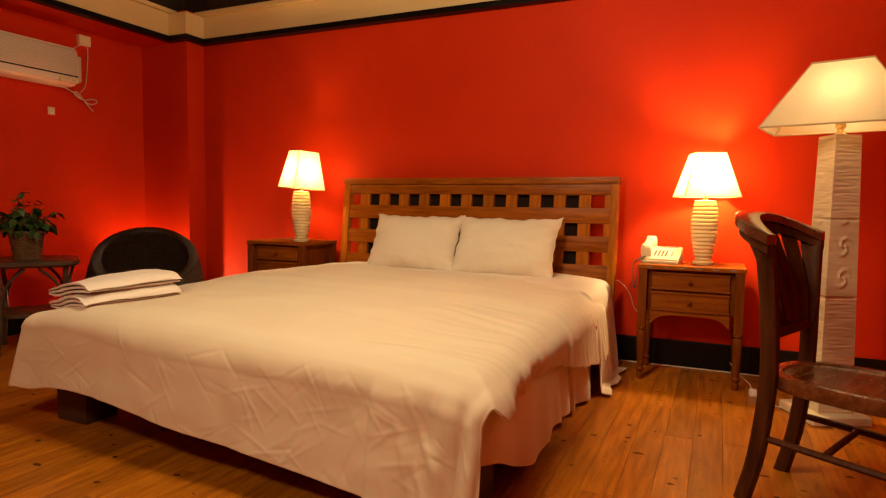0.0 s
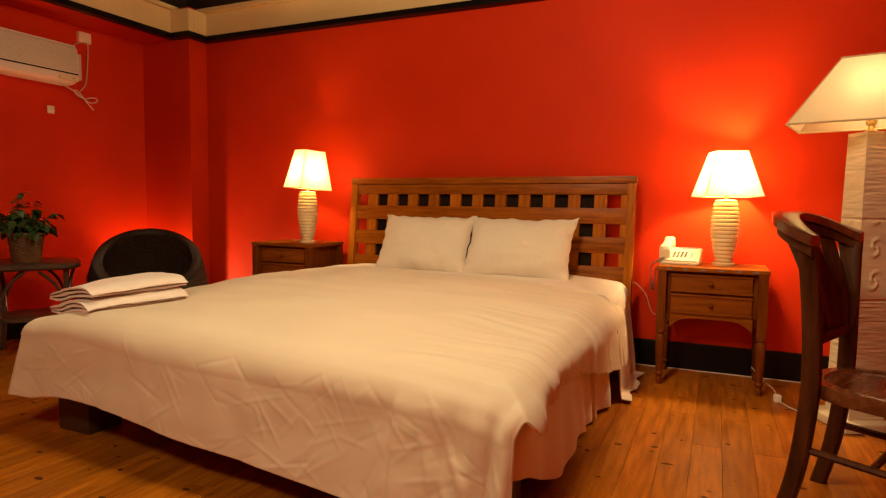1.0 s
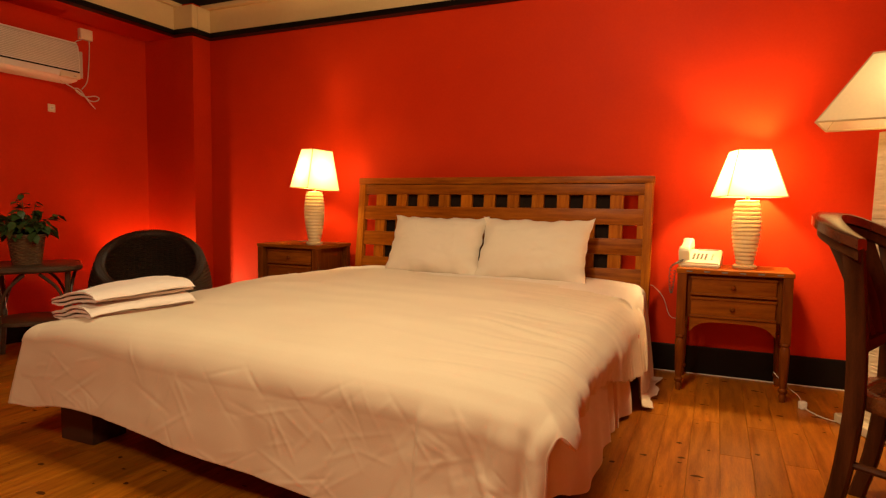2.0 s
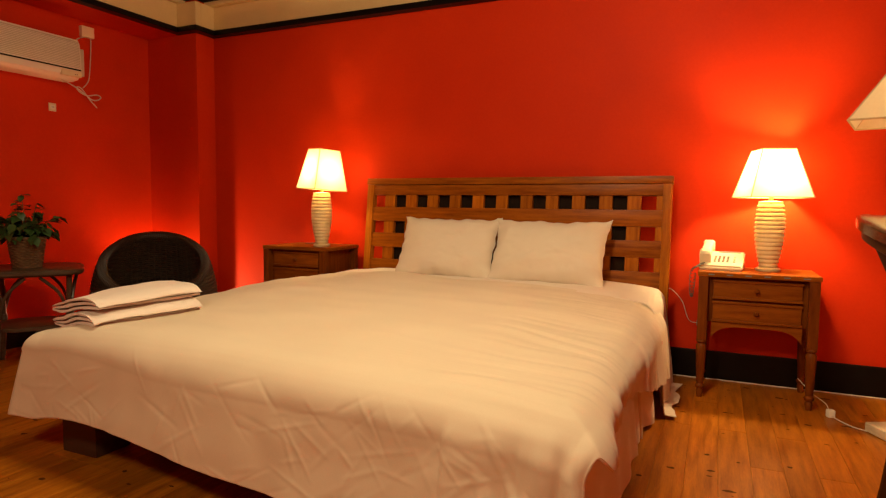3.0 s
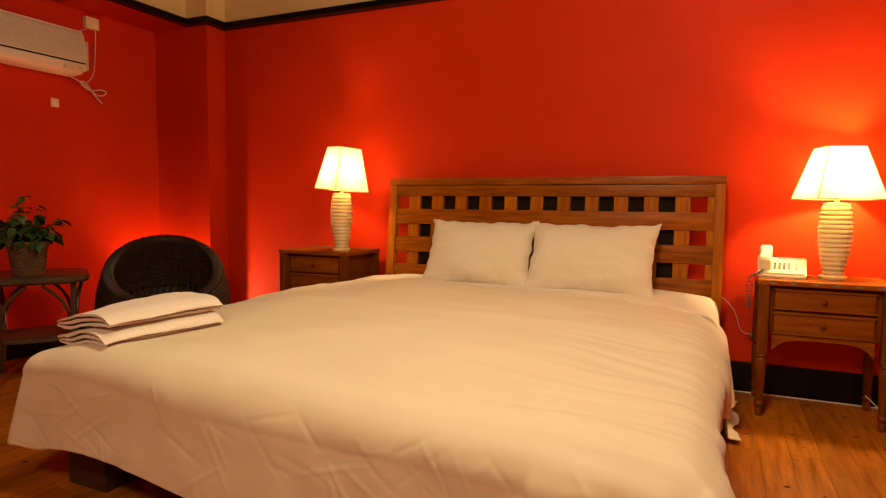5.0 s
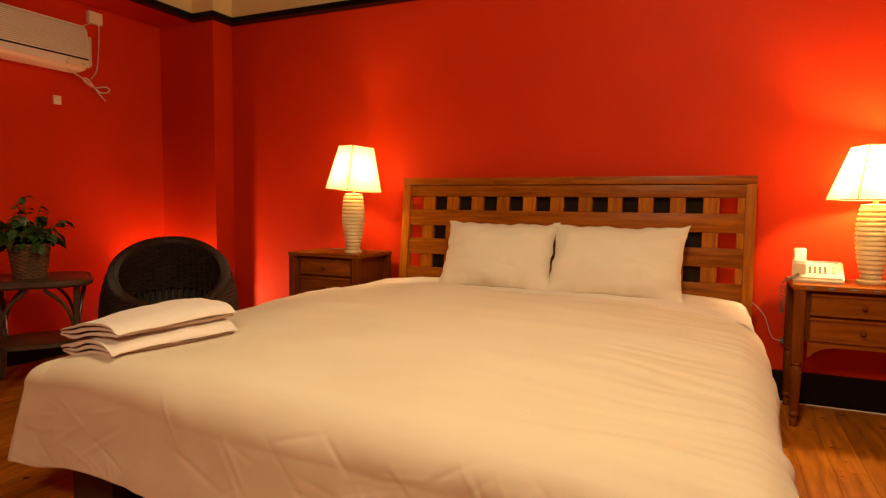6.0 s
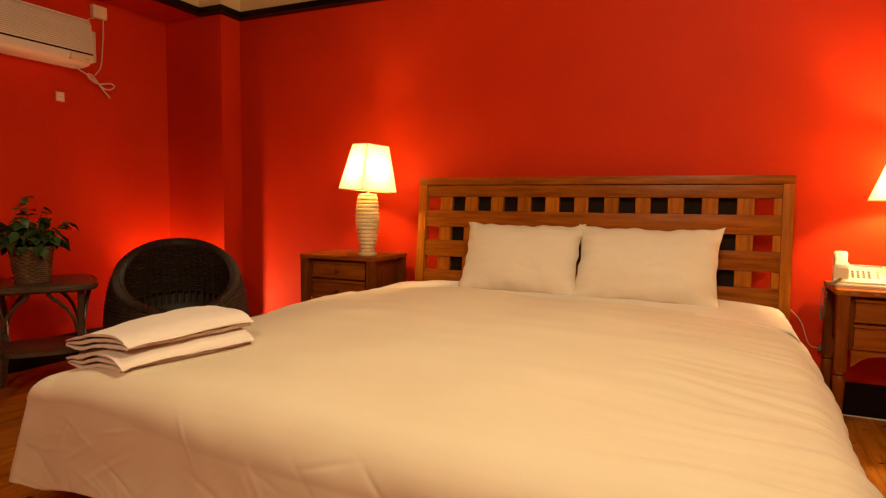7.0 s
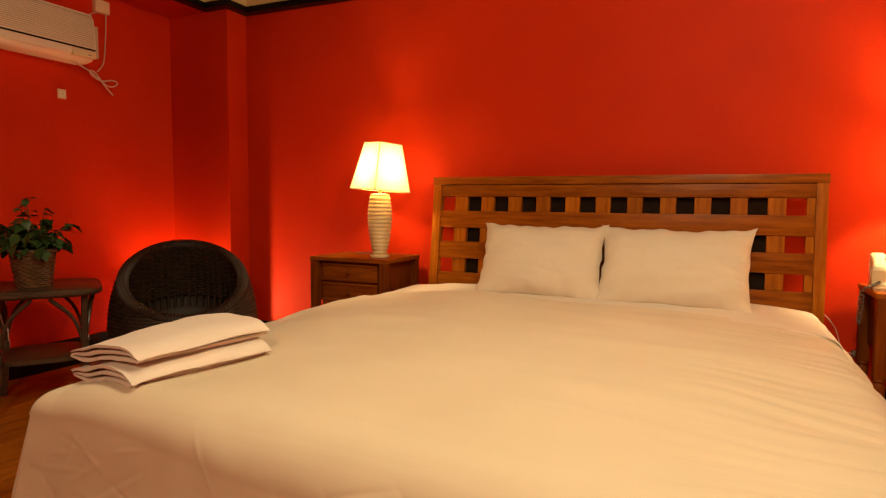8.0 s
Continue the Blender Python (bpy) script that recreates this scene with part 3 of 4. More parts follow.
# ---- bedside tables ----
def nightstand(m, w, d, h, label):
    """Front looks towards -y; origin at the middle of the floor plan."""
    t = thing("nightstand", m, label, "nightstand", "nightstands beside the bed")
    part("tabletop", boxed(-w / 2, w / 2, -d / 2, d / 2, h - 0.026, h, 0.007, 3), STAND_H_LIT, t)
    bw, bd = w / 2 - 0.03, d / 2 - 0.025
    zb = h - 0.285
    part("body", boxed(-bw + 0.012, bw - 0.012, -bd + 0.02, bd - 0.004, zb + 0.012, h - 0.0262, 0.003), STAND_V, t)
    for k, (z0, z1) in enumerate(((zb + 0.145, h - 0.045), (zb + 0.022, zb + 0.125))):
        dr = part("drawer", boxed(-bw + 0.05, bw - 0.05, -bd + 0.006, -bd + 0.022, z0, z1, 0.004), STAND_H_LIT, t)
        bm = boxed(-bw + 0.046, bw - 0.046, -bd - 0.002, -bd + 0.012, z1 - 0.008, z1 + 0.004, 0.003)
        box(bm, -bw + 0.046, bw - 0.046, -bd - 0.002, -bd + 0.012, z0 - 0.004, z0 + 0.008, 0.003)
        part("bead", bm, STAND_H_LIT, dr)
        part("knob", lathe([(0.003, 0), (0.006, 0.006), (0.012, 0.012), (0.013, 0.018), (0.008, 0.024)], 16, 0, None, (0, 0, 0)), STAND_V, dr, "small dark wooden knob").matrix_local = pose(0, -bd + 0.007, (z0 + z1) / 2, 90)
    # apron with a shallow arch
    bm = bmesh.new()
    n = 18
    top, bot = [], []
    for i in range(n + 1):
        x = -bw + 0.045 + (2 * bw - 0.09) * i / n
        s = abs(2 * i / n - 1)
        top.append((x, zb + 0.014))
        bot.append((x, zb - 0.006 - 0.062 * s ** 5))
    vs = [[bm.verts.new((x, y, z)) for (x, z) in row] for y in (-bd + 0.008, -bd + 0.024) for row in (top, bot)]
    for i in range(n):
        bm.faces.new((vs[0][i], vs[1][i], vs[1][i + 1], vs[0][i + 1]))
        bm.faces.new((vs[2][i], vs[2][i + 1], vs[3][i + 1], vs[3][i]))
        bm.faces.new((vs[1][i], vs[3][i], vs[3][i + 1], vs[1][i + 1]))
    part("apron", bm, STAND_H_LIT, t)
    for sx in (-1, 1):
        for sy in (-1, 1):
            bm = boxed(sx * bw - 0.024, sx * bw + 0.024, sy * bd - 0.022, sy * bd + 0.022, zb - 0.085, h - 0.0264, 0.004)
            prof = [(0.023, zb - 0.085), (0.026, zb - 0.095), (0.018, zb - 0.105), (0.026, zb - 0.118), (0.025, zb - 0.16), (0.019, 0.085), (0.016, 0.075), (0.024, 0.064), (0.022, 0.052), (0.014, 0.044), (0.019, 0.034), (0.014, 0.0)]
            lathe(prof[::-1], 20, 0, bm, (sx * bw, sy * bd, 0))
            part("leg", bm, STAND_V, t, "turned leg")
    return t


nsr = nightstand(pose(2.497, -0.235, 0), 0.575, 0.39, 0.685, "reddish wooden nightstand with two drawers and turned legs")
for i in range(6):
    part("inlay", boxed(-0.235 + i * 0.088, -0.205 + i * 0.088, -0.1965, -0.194, 0.669, 0.675, 0.001, 1), INLAY, nsr, "painted motif")
nightstand(pose(-0.425, -0.265, 0), 0.545, 0.43, 0.722, "reddish wooden nightstand with two drawers, a lamp on it")


# ---- bedside lamps ----
def table_lamp(m, power, label, s=1.0, rise=0.115, size=(0.168, 0.085, 0.285), lean=0.0, slim=1.0):
    t = thing("table_lamp", m, label, "lamp", "lamps beside the bed")
    prof = [(0.062, 0.0), (0.064, 0.010), (0.056, 0.016)]
    H = 0.335
    nr = 15
    for k in range(nr):
        f = k / (nr - 1)
        r = 0.049 + 0.030 * math.sin(math.pi * f / 1.28)
        z0 = 0.018 + f * (H - 0.045)
        prof += [(r - 0.007, z0), (r - 0.001, z0 + 0.005), (r, z0 + 0.012), (r - 0.003, z0 + 0.017)]
    prof += [(0.060, H - 0.004), (0.062, H + 0.006), (0.03, H + 0.010)]
    part("base", lathe([(r * slim, z * s) for r, z in prof], 40), CERAMIC, t, "ribbed cream ceramic base")
    part("socket", lathe([(0.012, H * s), (0.012, H * s + 0.035), (0.019, H * s + 0.037), (0.019, H * s + 0.075), (0.014, H * s + 0.08)], 20), BRASS, t, "brass socket")
    zb = H * s + 0.03
    sh = bmesh.new()
    hb, ht, hh = size
    vs = []
    for hw, z in ((hb, zb), (ht, zb + hh)):
        vs.append([sh.verts.new((sx * hw, sy * hw, z)) for sx, sy in ((-1, -1), (1, -1), (1, 1), (-1, 1))])
    for i in range(4):
        sh.faces.new((vs[0][i], vs[0][(i + 1) % 4], vs[1][(i + 1) % 4], vs[1][i]))
    bmesh.ops.subdivide_edges(sh, edges=sh.edges, cuts=6, use_grid_fill=True)
    shade = part("shade", sh, SHADE, t, "pleatless cream cloth shade, lit from inside")
    shade.data.shade_flat()
    shade.matrix_local = Matrix.Translation((0, 0, zb)) @ pose(0, 0, 0, -0.81 * lean, 0.59 * lean) @ Matrix.Translation((0, 0, -zb))
    for i, (sx, sy) in enumerate(((-1, -1), (1, -1), (1, 1), (-1, 1))):
        part("seam", tube([(sx * hb, sy * hb, zb), (sx * ht, sy * ht, zb + hh)], 0.0028, 6), SHADE_TRIM, shade)
    for hw, z in ((hb, zb), (ht, zb + hh)):
        bm = bmesh.new()
        c = [(-hw, -hw, z), (hw, -hw, z), (hw, hw, z), (-hw, hw, z)]
        for i in range(4):
            tube([c[i], c[(i + 1) % 4]], 0.0032, 6, bm)
        part("rim", bm, SHADE_TRIM, shade)
    r = bmesh.new()
    bmesh.ops.create_uvsphere(r, u_segments=16, v_segments=10, radius=0.028)
    bulb = part("bulb", r, BULB, t, "glowing bulb")
    bulb.location = (0, 0, zb + rise)
    bulb.visible_shadow = False
    lamp_at("bulb_light", "POINT", m @ pose(0, 0, zb + rise), power, WARM, 0.035)
    return t


table_lamp(pose(2.555, -0.20, 0.686, 0, 0, 16), BULB_R, "ribbed ceramic lamp with a lit cream shade beside a phone", 1.10, 0.155, (0.154, 0.083, 0.255), 0.0, 0.98)
table_lamp(pose(-0.28, -0.34, 0.723, 0, 0, -24), BULB_L, "ribbed ceramic lamp with a lit cream shade beside the bed", 1.11, 0.12, (0.129, 0.080, 0.280), 4.0, 0.95)


# ---- glow behind the rattan chair ----
uplight = thing("floor_uplight", pose(-1.87, -0.43, 0), "small dark floor lamp glowing behind the rattan chair", "lamp")
part("can", lathe([(0.05, 0), (0.052, 0.004), (0.045, 0.01), (0.045, 0.13), (0.048, 0.134), (0.040, 0.134), (0.038, 0.06)], 24), BLACK, uplight, "", True)
r = bmesh.new()
bmesh.ops.create_uvsphere(r, u_segments=14, v_segments=8, radius=0.026)
# unseen disc on rods, added to keep the bulb's light off the beam
part("cap", lathe([(0.034, 0.262), (0.036, 0.265), (0.034, 0.270)], 20), BLACK, uplight)
for k in range(3):
    part("rod", tube([(0.042 * math.cos(k * 2.09), 0.042 * math.sin(k * 2.09), 0.13), (0.03 * math.cos(k * 2.09), 0.03 * math.sin(k * 2.09), 0.264)], 0.0012, 5), BLACK, uplight)
b = part("bulb", r, BULB, uplight, "glowing bulb")
b.location = (0, 0, 0.15)
b.visible_shadow = False
glow = lamp_at("uplight_bulb", "SPOT", look(Vector((-1.87, -0.43, 0.17)), Vector((-1.62, 0.07, 0.77))), GLOW, (1.0, 0.50, 0.2), 0.03)
glow.data.spot_size, glow.data.spot_blend = radians(180), 0.6


# ---- floor lamp with a carved column ----
fl = thing("floor_lamp", pose(3.142, -0.695, 0, 0, 0, 26), "tall carved stone column lamp with a wide cream pyramid shade", "lamp")
part("plinth", boxed(-0.142, 0.142, -0.142, 0.142, 0, 0.045, 0.012, 3), STUCCO, fl, "pale stone plinth")


def column(u, v, side):
    w = 0.084 - 0.022 * v
    z = 0.045 + v * 1.325
    x = (2 * u - 1) * w
    q = Vector((x * 7 + side * 9, z * 100, side))
    d = 0.0022 * noise.noise(q) + 0.0024 * noise.noise(Vector((x * 14, z * 150, side + 4)))
    if 0.42 < v < 0.70:
        d *= 0.25
        dx = x / (w * 0.6)
        dz = ((z - 0.62) % 0.15 - 0.075) / 0.06
        rr = math.hypot(dx, dz)
        d += 0.007 * max(0.0, math.sin(rr * 7.5 + 2.0 * math.atan2(dz, dx))) * max(0.0, 1 - rr ** 4)
    if abs(v - 0.42) < 0.006 or abs(v - 0.70) < 0.006:
        d -= 0.006
    d *= min(1.0, min(u, 1 - u) * 12)
    a = side * math.pi / 2
    px, py = x, -w - d
    return Vector((px * math.cos(a) - py * math.sin(a), px * math.sin(a) + py * math.cos(a), z))


bm = bmesh.new()
for side in range(4):
    nu, nv = 20, 300
    vs = [[bm.verts.new(column(i / nu, j / nv, side)) for j in range(nv + 1)] for i in range(nu + 1)]
    for i in range(nu):
        for j in range(nv):
            bm.faces.new((vs[i][j], vs[i + 1][j], vs[i + 1][j + 1], vs[i][j + 1]))
box(bm, -0.0605, 0.0605, -0.0605, 0.0605, 1.33, 1.371, 0.003)
bmesh.ops.remove_doubles(bm, verts=bm.verts, dist=0.0005)
part("column", bm, STUCCO, fl, "tapered stone column with carved scrolls")
lamp_at("floor_lamp_light", "POINT", pose(3.142, -0.695, 1.55), 1.3, WARM, 0.03)
part("socket", lathe([(0.028, 1.37), (0.03, 1.375), (0.016, 1.385), (0.012, 1.40), (0.022, 1.41), (0.022, 1.425), (0.014, 1.43), (0.014, 1.46), (0.02, 1.465), (0.02, 1.50)], 20), BRASS, fl, "brass lamp fitting")
r = bmesh.new()
bmesh.ops.create_uvsphere(r, u_segments=16, v_segments=10, radius=0.032)
b = part("bulb", r, BULB, fl, "dimly glowing bulb")
b.visible_shadow = False
b.location = (0, 0, 1.535)
sh = bmesh.new()
SZ0, SZ1 = 1.408, 1.708
SHADE_TURN = pose(0, 0, 0, 0, 0, -39.5)
CORNERS = ((-1, -1), (1, -1), (1, 1), (-1, 1))
low, high = [(sx * 0.315, sy * 0.205, SZ0) for sx, sy in CORNERS], [(sx * 0.122, sy * 0.085, SZ1) for sx, sy in CORNERS]
lv = [[sh.verts.new(p) for p in row] for row in (low, high)]
for i in range(4):
    sh.faces.new((lv[0][i], lv[0][(i + 1) % 4], lv[1][(i + 1) % 4], lv[1][i]))
bmesh.ops.subdivide_edges(sh, edges=sh.edges, cuts=6, use_grid_fill=True)
shade = part("shade", sh, BIGSHADE, fl, "wide cream cloth pyramid shade")
shade.data.shade_flat()
shade.matrix_local = SHADE_TURN
for row in (low, high):
    for i in range(4):
        part("rim", tube([row[i], row[(i + 1) % 4]], 0.0045, 6), SHADE_TRIM, shade)
for p, q in zip(low, high):
    part("seam", tube([p, q], 0.003, 6), SHADE_TRIM, shade)
for p in high:
    part("spoke", tube([(p[0] * 0.15, p[1] * 0.15, 1.49), (p[0], p[1], SZ1 - 0.003)], 0.002, 6), BRASS, shade)


# ---- wooden armchair-backed chair ----
# Local frame: the back stands at y = 0 and the seat reaches towards +y; x across.
wc = thing("wooden_chair", pose(2.885, -1.675, 0, 0, 0, -114.4), "dark mahogany chair with a curved slatted back and round seat", "chair")
HS = 0.455
for sx in (-1, 1):
    pts = curve_pts([(sx * 0.180, -0.068, 0.0), (sx * 0.180, -0.030, 0.16), (sx * 0.180, -0.006, 0.36), (sx * 0.182, 0.0, 0.50), (sx * 0.196, -0.004, 0.68), (sx * 0.232, -0.014, 0.90)], 20)
    part("back_leg", sweep(pts, [((1, 0, 0), (0, 1, 0.1), 0.020, 0.026)] * 20), MAHOG, wc, "curved back leg")
    pts = curve_pts([(sx * 0.19, 0.45, 0.0), (sx * 0.182, 0.435, 0.2), (sx * 0.178, 0.425, HS - 0.05)], 10)
    part("front_leg", sweep(pts, [((1, 0, 0), (0, 1, 0), 0.014 + 0.008 * i / 9, 0.014 + 0.008 * i / 9) for i in range(10)]), MAHOG, wc)
    part("stretcher", tube([(sx * 0.180, -0.022, 0.235), (sx * 0.182, 0.43, 0.215)], 0.0125, 8), MAHOG, wc)
part("stretcher", tube([(-0.180, 0.175, 0.225), (0.180, 0.175, 0.225)], 0.0115, 8), MAHOG, wc)


# wrap-round crest rail: a broad flat bow over a narrower lower rail
def crest_at(f):
    """f from -1 to 1 along the bow: place and outward direction."""
    a = f * 1.45
    k = 1 - 0.075 * (1 - math.cos(a)) / (1 - math.cos(1.45)) / 0.99
    return Vector((0.246 * math.sin(a) / math.sin(1.45), 0.01 - 0.155 * (math.cos(a) - math.cos(1.45)) / (1 - math.cos(1.45)), 0.99 * k)), Vector((math.sin(a), -math.cos(a), 0))


n = 40
bow = [crest_at(2 * i / (n - 1) - 1) for i in range(n)]
part("crest_rail", sweep([p for p, _ in bow], [((o.x, o.y, 0.06), (0, 0, 1), 0.041 - 0.010 * ease(abs(2 * i / (n - 1) - 1), 0.8, 1.0), 0.019) for i, (p, o) in enumerate(bow)]), CREST, wc, "wrap-round crest rail, polished")
part("lower_rail", sweep([p + Vector((0, 0, -0.033)) - o * 0.004 for p, o in bow], [((o.x, o.y, 0.06), (0, 0, 1), 0.028, 0.018) for p, o in bow]), MAHOG, wc, "lower rail of the crest")
for x in (-0.150, -0.100, -0.050, 0.0, 0.050, 0.100, 0.150):
    p1, o1 = crest_at(x / 0.185)
    p1 = p1 + Vector((0, 0, -0.03))
    p0 = Vector((x, -0.006, 0.600))
    p = curve_pts([p0, p0.lerp(p1, 0.35) + Vector((0, 0.016, 0)), p0.lerp(p1, 0.7) + Vector((0, 0.012, 0)), p1], 14)
    part("slat", sweep(p, [((-o1.y, o1.x, 0), (o1.x, o1.y, 0.25), 0.0262, 0.006)] * 14), MAHOG, wc)
part("back_rail", boxed(-0.178, 0.178, -0.016, 0.012, 0.578, 0.615, 0.005), MAHOG, wc)


def seat_ring(k, z):
    out = []
    for i in range(44):
        a = 2 * math.pi * i / 44
        e = 2.7
        c, s = math.cos(a), math.sin(a)
        rr = (abs(c) ** e + abs(s) ** e) ** (-1 / e)
        w = 0.215 + 0.018 * s
        out.append((w * k * rr * c, 0.215 + 0.26 * k * rr * s, z))
    return out


bm = bmesh.new()
prev = None
for k, z in ((0.90, HS - 0.052), (0.985, HS - 0.05), (1.0, HS - 0.042), (1.0, HS - 0.01), (0.99, HS - 0.002), (0.97, HS), (0.85, HS), (0.835, HS - 0.006), (0.82, HS - 0.008), (0.5, HS - 0.012), (0.2, HS - 0.014)):
    ring = [bm.verts.new(p) for p in seat_ring(k, z)]
    if prev:
        for i in range(44):
            bm.faces.new((prev[i], prev[(i + 1) % 44], ring[(i + 1) % 44], ring[i]))
    else:
        bm.faces.new(ring[::-1])
    prev = ring
bm.faces.new(prev)
part("seat", bm, MAHOG_SEAT, wc, "rounded dished wooden seat")


# ---- rattan tub chair ----
rc = thing("rattan_chair", Matrix.Translation((-1.225, -0.955, 0)) @ Matrix.Diagonal((0.98, 0.98, 0.965, 1)), "round black woven rattan tub chair", "chair")
FACE = Vector((0.74, -0.67, 0)).normalized()
ang0 = math.atan2(FACE.y, FACE.x)


def shell(a, f, inner=0.0):
    """Point on the bowl: a round the chair, f from floor (0) to rim (1)."""
    c = math.cos(a - ang0)
    top = 0.615 - 0.19 * c
    r0, r1, r2 = 0.30, 0.425, 0.36
    z = top * f
    r = (r0 * (1 - f) ** 2 + 2 * 0.47 * f * (1 - f) + r2 * f * f) - inner
    lean = -0.05 * f * f
    return Vector((r * math.cos(a) + FACE.x * lean, r * math.sin(a) + FACE.y * lean, z))


def woven(name, inner, f0, f1, rings, staves, parent, amp, thick=0.0088):
    bm = bmesh.new()
    n = 144
    for k in range(rings):
        f = f0 + (f1 - f0) * k / (rings - 1)
        pts = []
        for i in range(n):
            a = 2 * math.pi * i / n
            p = shell(a, f, inner + amp * math.cos(a * staves / 2 + math.pi * k))
            pts.append(p)
        tube(pts, thick, 5, bm, None, True)
    return part(name, bm, RATTAN, parent, "tightly woven rattan")


woven("outer_weave", 0.0, 0.02, 0.60, 27, 72, rc, 0.0035)
woven("open_weave", 0.0, 0.615, 0.97, 19, 72, rc, 0.004, 0.0066)
woven("inner_weave", 0.055, 0.60, 0.97, 19, 72, rc, 0.005, 0.0064)
bm = grid(lambda u, v: shell(2 * math.pi * u, 0.02 + 0.93 * v, 0.012), 60, 12)
part("lining", bm, RATTAN, rc)
bm = bmesh.new()
lathe([(0.02, 0.29), (0.2, 0.295), (0.34, 0.33)], 40, 0, bm, cap=False)
part("seat_weave", bm, RATTAN, rc)
for i in range(54):
    a = 2 * math.pi * i / 54
    part("stave", tube([shell(a, f, 0.052) for f in (0.5, 0.62, 0.74, 0.86, 0.97)], 0.0075, 5), RATTAN, rc)
part("rim", tube([shell(2 * math.pi * i / 60, 1.0, 0.028) for i in range(60)], 0.029, 10, None, None, True), RATTAN, rc, "thick wrapped rim")
wrap = []
turns, per = 150, 9
for i in range(turns * per):
    a = 2 * math.pi * i / (turns * per)
    c0, b0 = shell(a, 1.0, 0.028), 2 * math.pi * i / per
    wrap.append(c0 + 0.0295 * (math.cos(b0) * Vector((math.cos(a), math.sin(a), 0)) + math.sin(b0) * Vector((0, 0, 1))))
part("rim_wrap", tube(wrap, 0.0065, 5, None, None, True), RATTAN, rc, "rattan strip wound round the rim")


# ---- cane side table and plant ----
TX, TY, TZ = -1.60, -1.535, 0.615
ct = thing("cane_side_table", Matrix.LocRotScale((TX, TY, 0), Euler((0, 0, radians(55))), (0.86, 0.86, 1)), "dark cane side table with a lower shelf, holding a plant", "table")
part("tabletop", lathe([(0.27, TZ - 0.045), (0.292, TZ - 0.036), (0.30, TZ - 0.022), (0.292, TZ - 0.008), (0.27, TZ)], 40, 5.0), CANE, ct, "cane-edged top")
part("top_rim", tube([(0.298 * (abs(math.cos(a)) ** 5 + abs(math.sin(a)) ** 5) ** -0.2 * math.cos(a), 0.298 * (abs(math.cos(a)) ** 5 + abs(math.sin(a)) ** 5) ** -0.2 * math.sin(a), TZ - 0.022) for a in [2 * math.pi * i / 48 for i in range(48)]], 0.018, 8, None, None, True), CANE, ct)
part("shelf", lathe([(0.20, 0.235), (0.225, 0.24), (0.225, 0.262), (0.20, 0.268)], 32, 4.0), CANE, ct, "lower cane shelf")
for i in range(4):
    a = math.pi / 4 + i * math.pi / 2
    c, s = math.cos(a), math.sin(a)
    part("leg", tube(curve_pts([(0.33 * c, 0.33 * s, 0), (0.30 * c, 0.30 * s, 0.28), (0.31 * c, 0.31 * s, TZ - 0.03)], 8), 0.019, 8), CANE, ct, "cane leg")
    for d in (-1, 1):
        e = a + d * 0.62
        part("brace", tube(curve_pts([(0.30 * c, 0.30 * s, 0.30), (0.285 * math.cos(a + d * 0.2), 0.285 * math.sin(a + d * 0.2), 0.46), (0.27 * math.cos(e), 0.27 * math.sin(e), TZ - 0.05)], 8), 0.0105, 7), CANE, ct)
    part("binding", lathe([(0.023, 0.26), (0.024, 0.265), (0.024, 0.295), (0.023, 0.30)], 12, 0, None, (0.30 * c, 0.30 * s, 0)), CANE, ct)

plant = thing("potted_plant", Matrix.LocRotScale((-1.56, -1.60, TZ), None, (0.95, 0.95, 1.04)), "leafy green plant in a woven wicker basket", "plant")
bm = bmesh.new()
for k in range(17):
    z = 0.006 + k * 0.0102
    r = 0.078 + 0.024 * k / 16
    tube([((r + 0.003 * math.cos(i * math.pi / 3 + math.pi * k)) * math.cos(2 * math.pi * i / 72), (r + 0.003 * math.cos(i * math.pi / 3 + math.pi * k)) * math.sin(2 * math.pi * i / 72), z) for i in range(72)], 0.0056, 5, bm, None, True)
basket = part("basket", bm, BASKET, plant, "round wicker basket")
part("rim", tube([(0.105 * math.cos(2 * math.pi * i / 40), 0.105 * math.sin(2 * math.pi * i / 40), 0.176) for i in range(40)], 0.009, 7, None, None, True), BASKET, basket)
part("liner", lathe([(0.07, 0.0), (0.074, 0.004), (0.096, 0.165), (0.09, 0.165)], 28), SOIL, basket)
part("soil", lathe([(0.088, 0.14), (0.088, 0.16), (0.04, 0.168)], 24), SOIL, plant)
rnd = random.Random(11)


def leaf_mesh(seed, size):
    q = random.Random(seed)
    bm = bmesh.new()
    n = 6
    mid = [bm.verts.new((size * i / n, 0, -0.16 * size * (i / n) ** 2)) for i in range(n + 1)]
    for s in (1, -1):
        edge = []
        for i in range(1, n):
            w = 0.36 * size * math.sin(math.pi * (i / n) ** 0.75) * (1 + 0.22 * (i % 2))
            edge.append(bm.verts.new((size * i / n - 0.03 * size, s * w, 0.06 * size * q.random() + 0.10 * w - 0.16 * size * (i / n) ** 2)))
        for i in range(n):
            a = edge[i - 1] if i > 0 else None
            b2 = edge[i] if i < n - 1 else None
            vs = [v for v in (mid[i], mid[i + 1], b2, a) if v is not None]
            if len(vs) >= 3:
                bm.faces.new(vs if s > 0 else vs[::-1])
    me = bpy.data.meshes.new("leaf")
    bm.normal_update()
    bm.to_mesh(me)
    bm.free()
    me.materials.append(LEAF)
    me.shade_smooth()
    return me


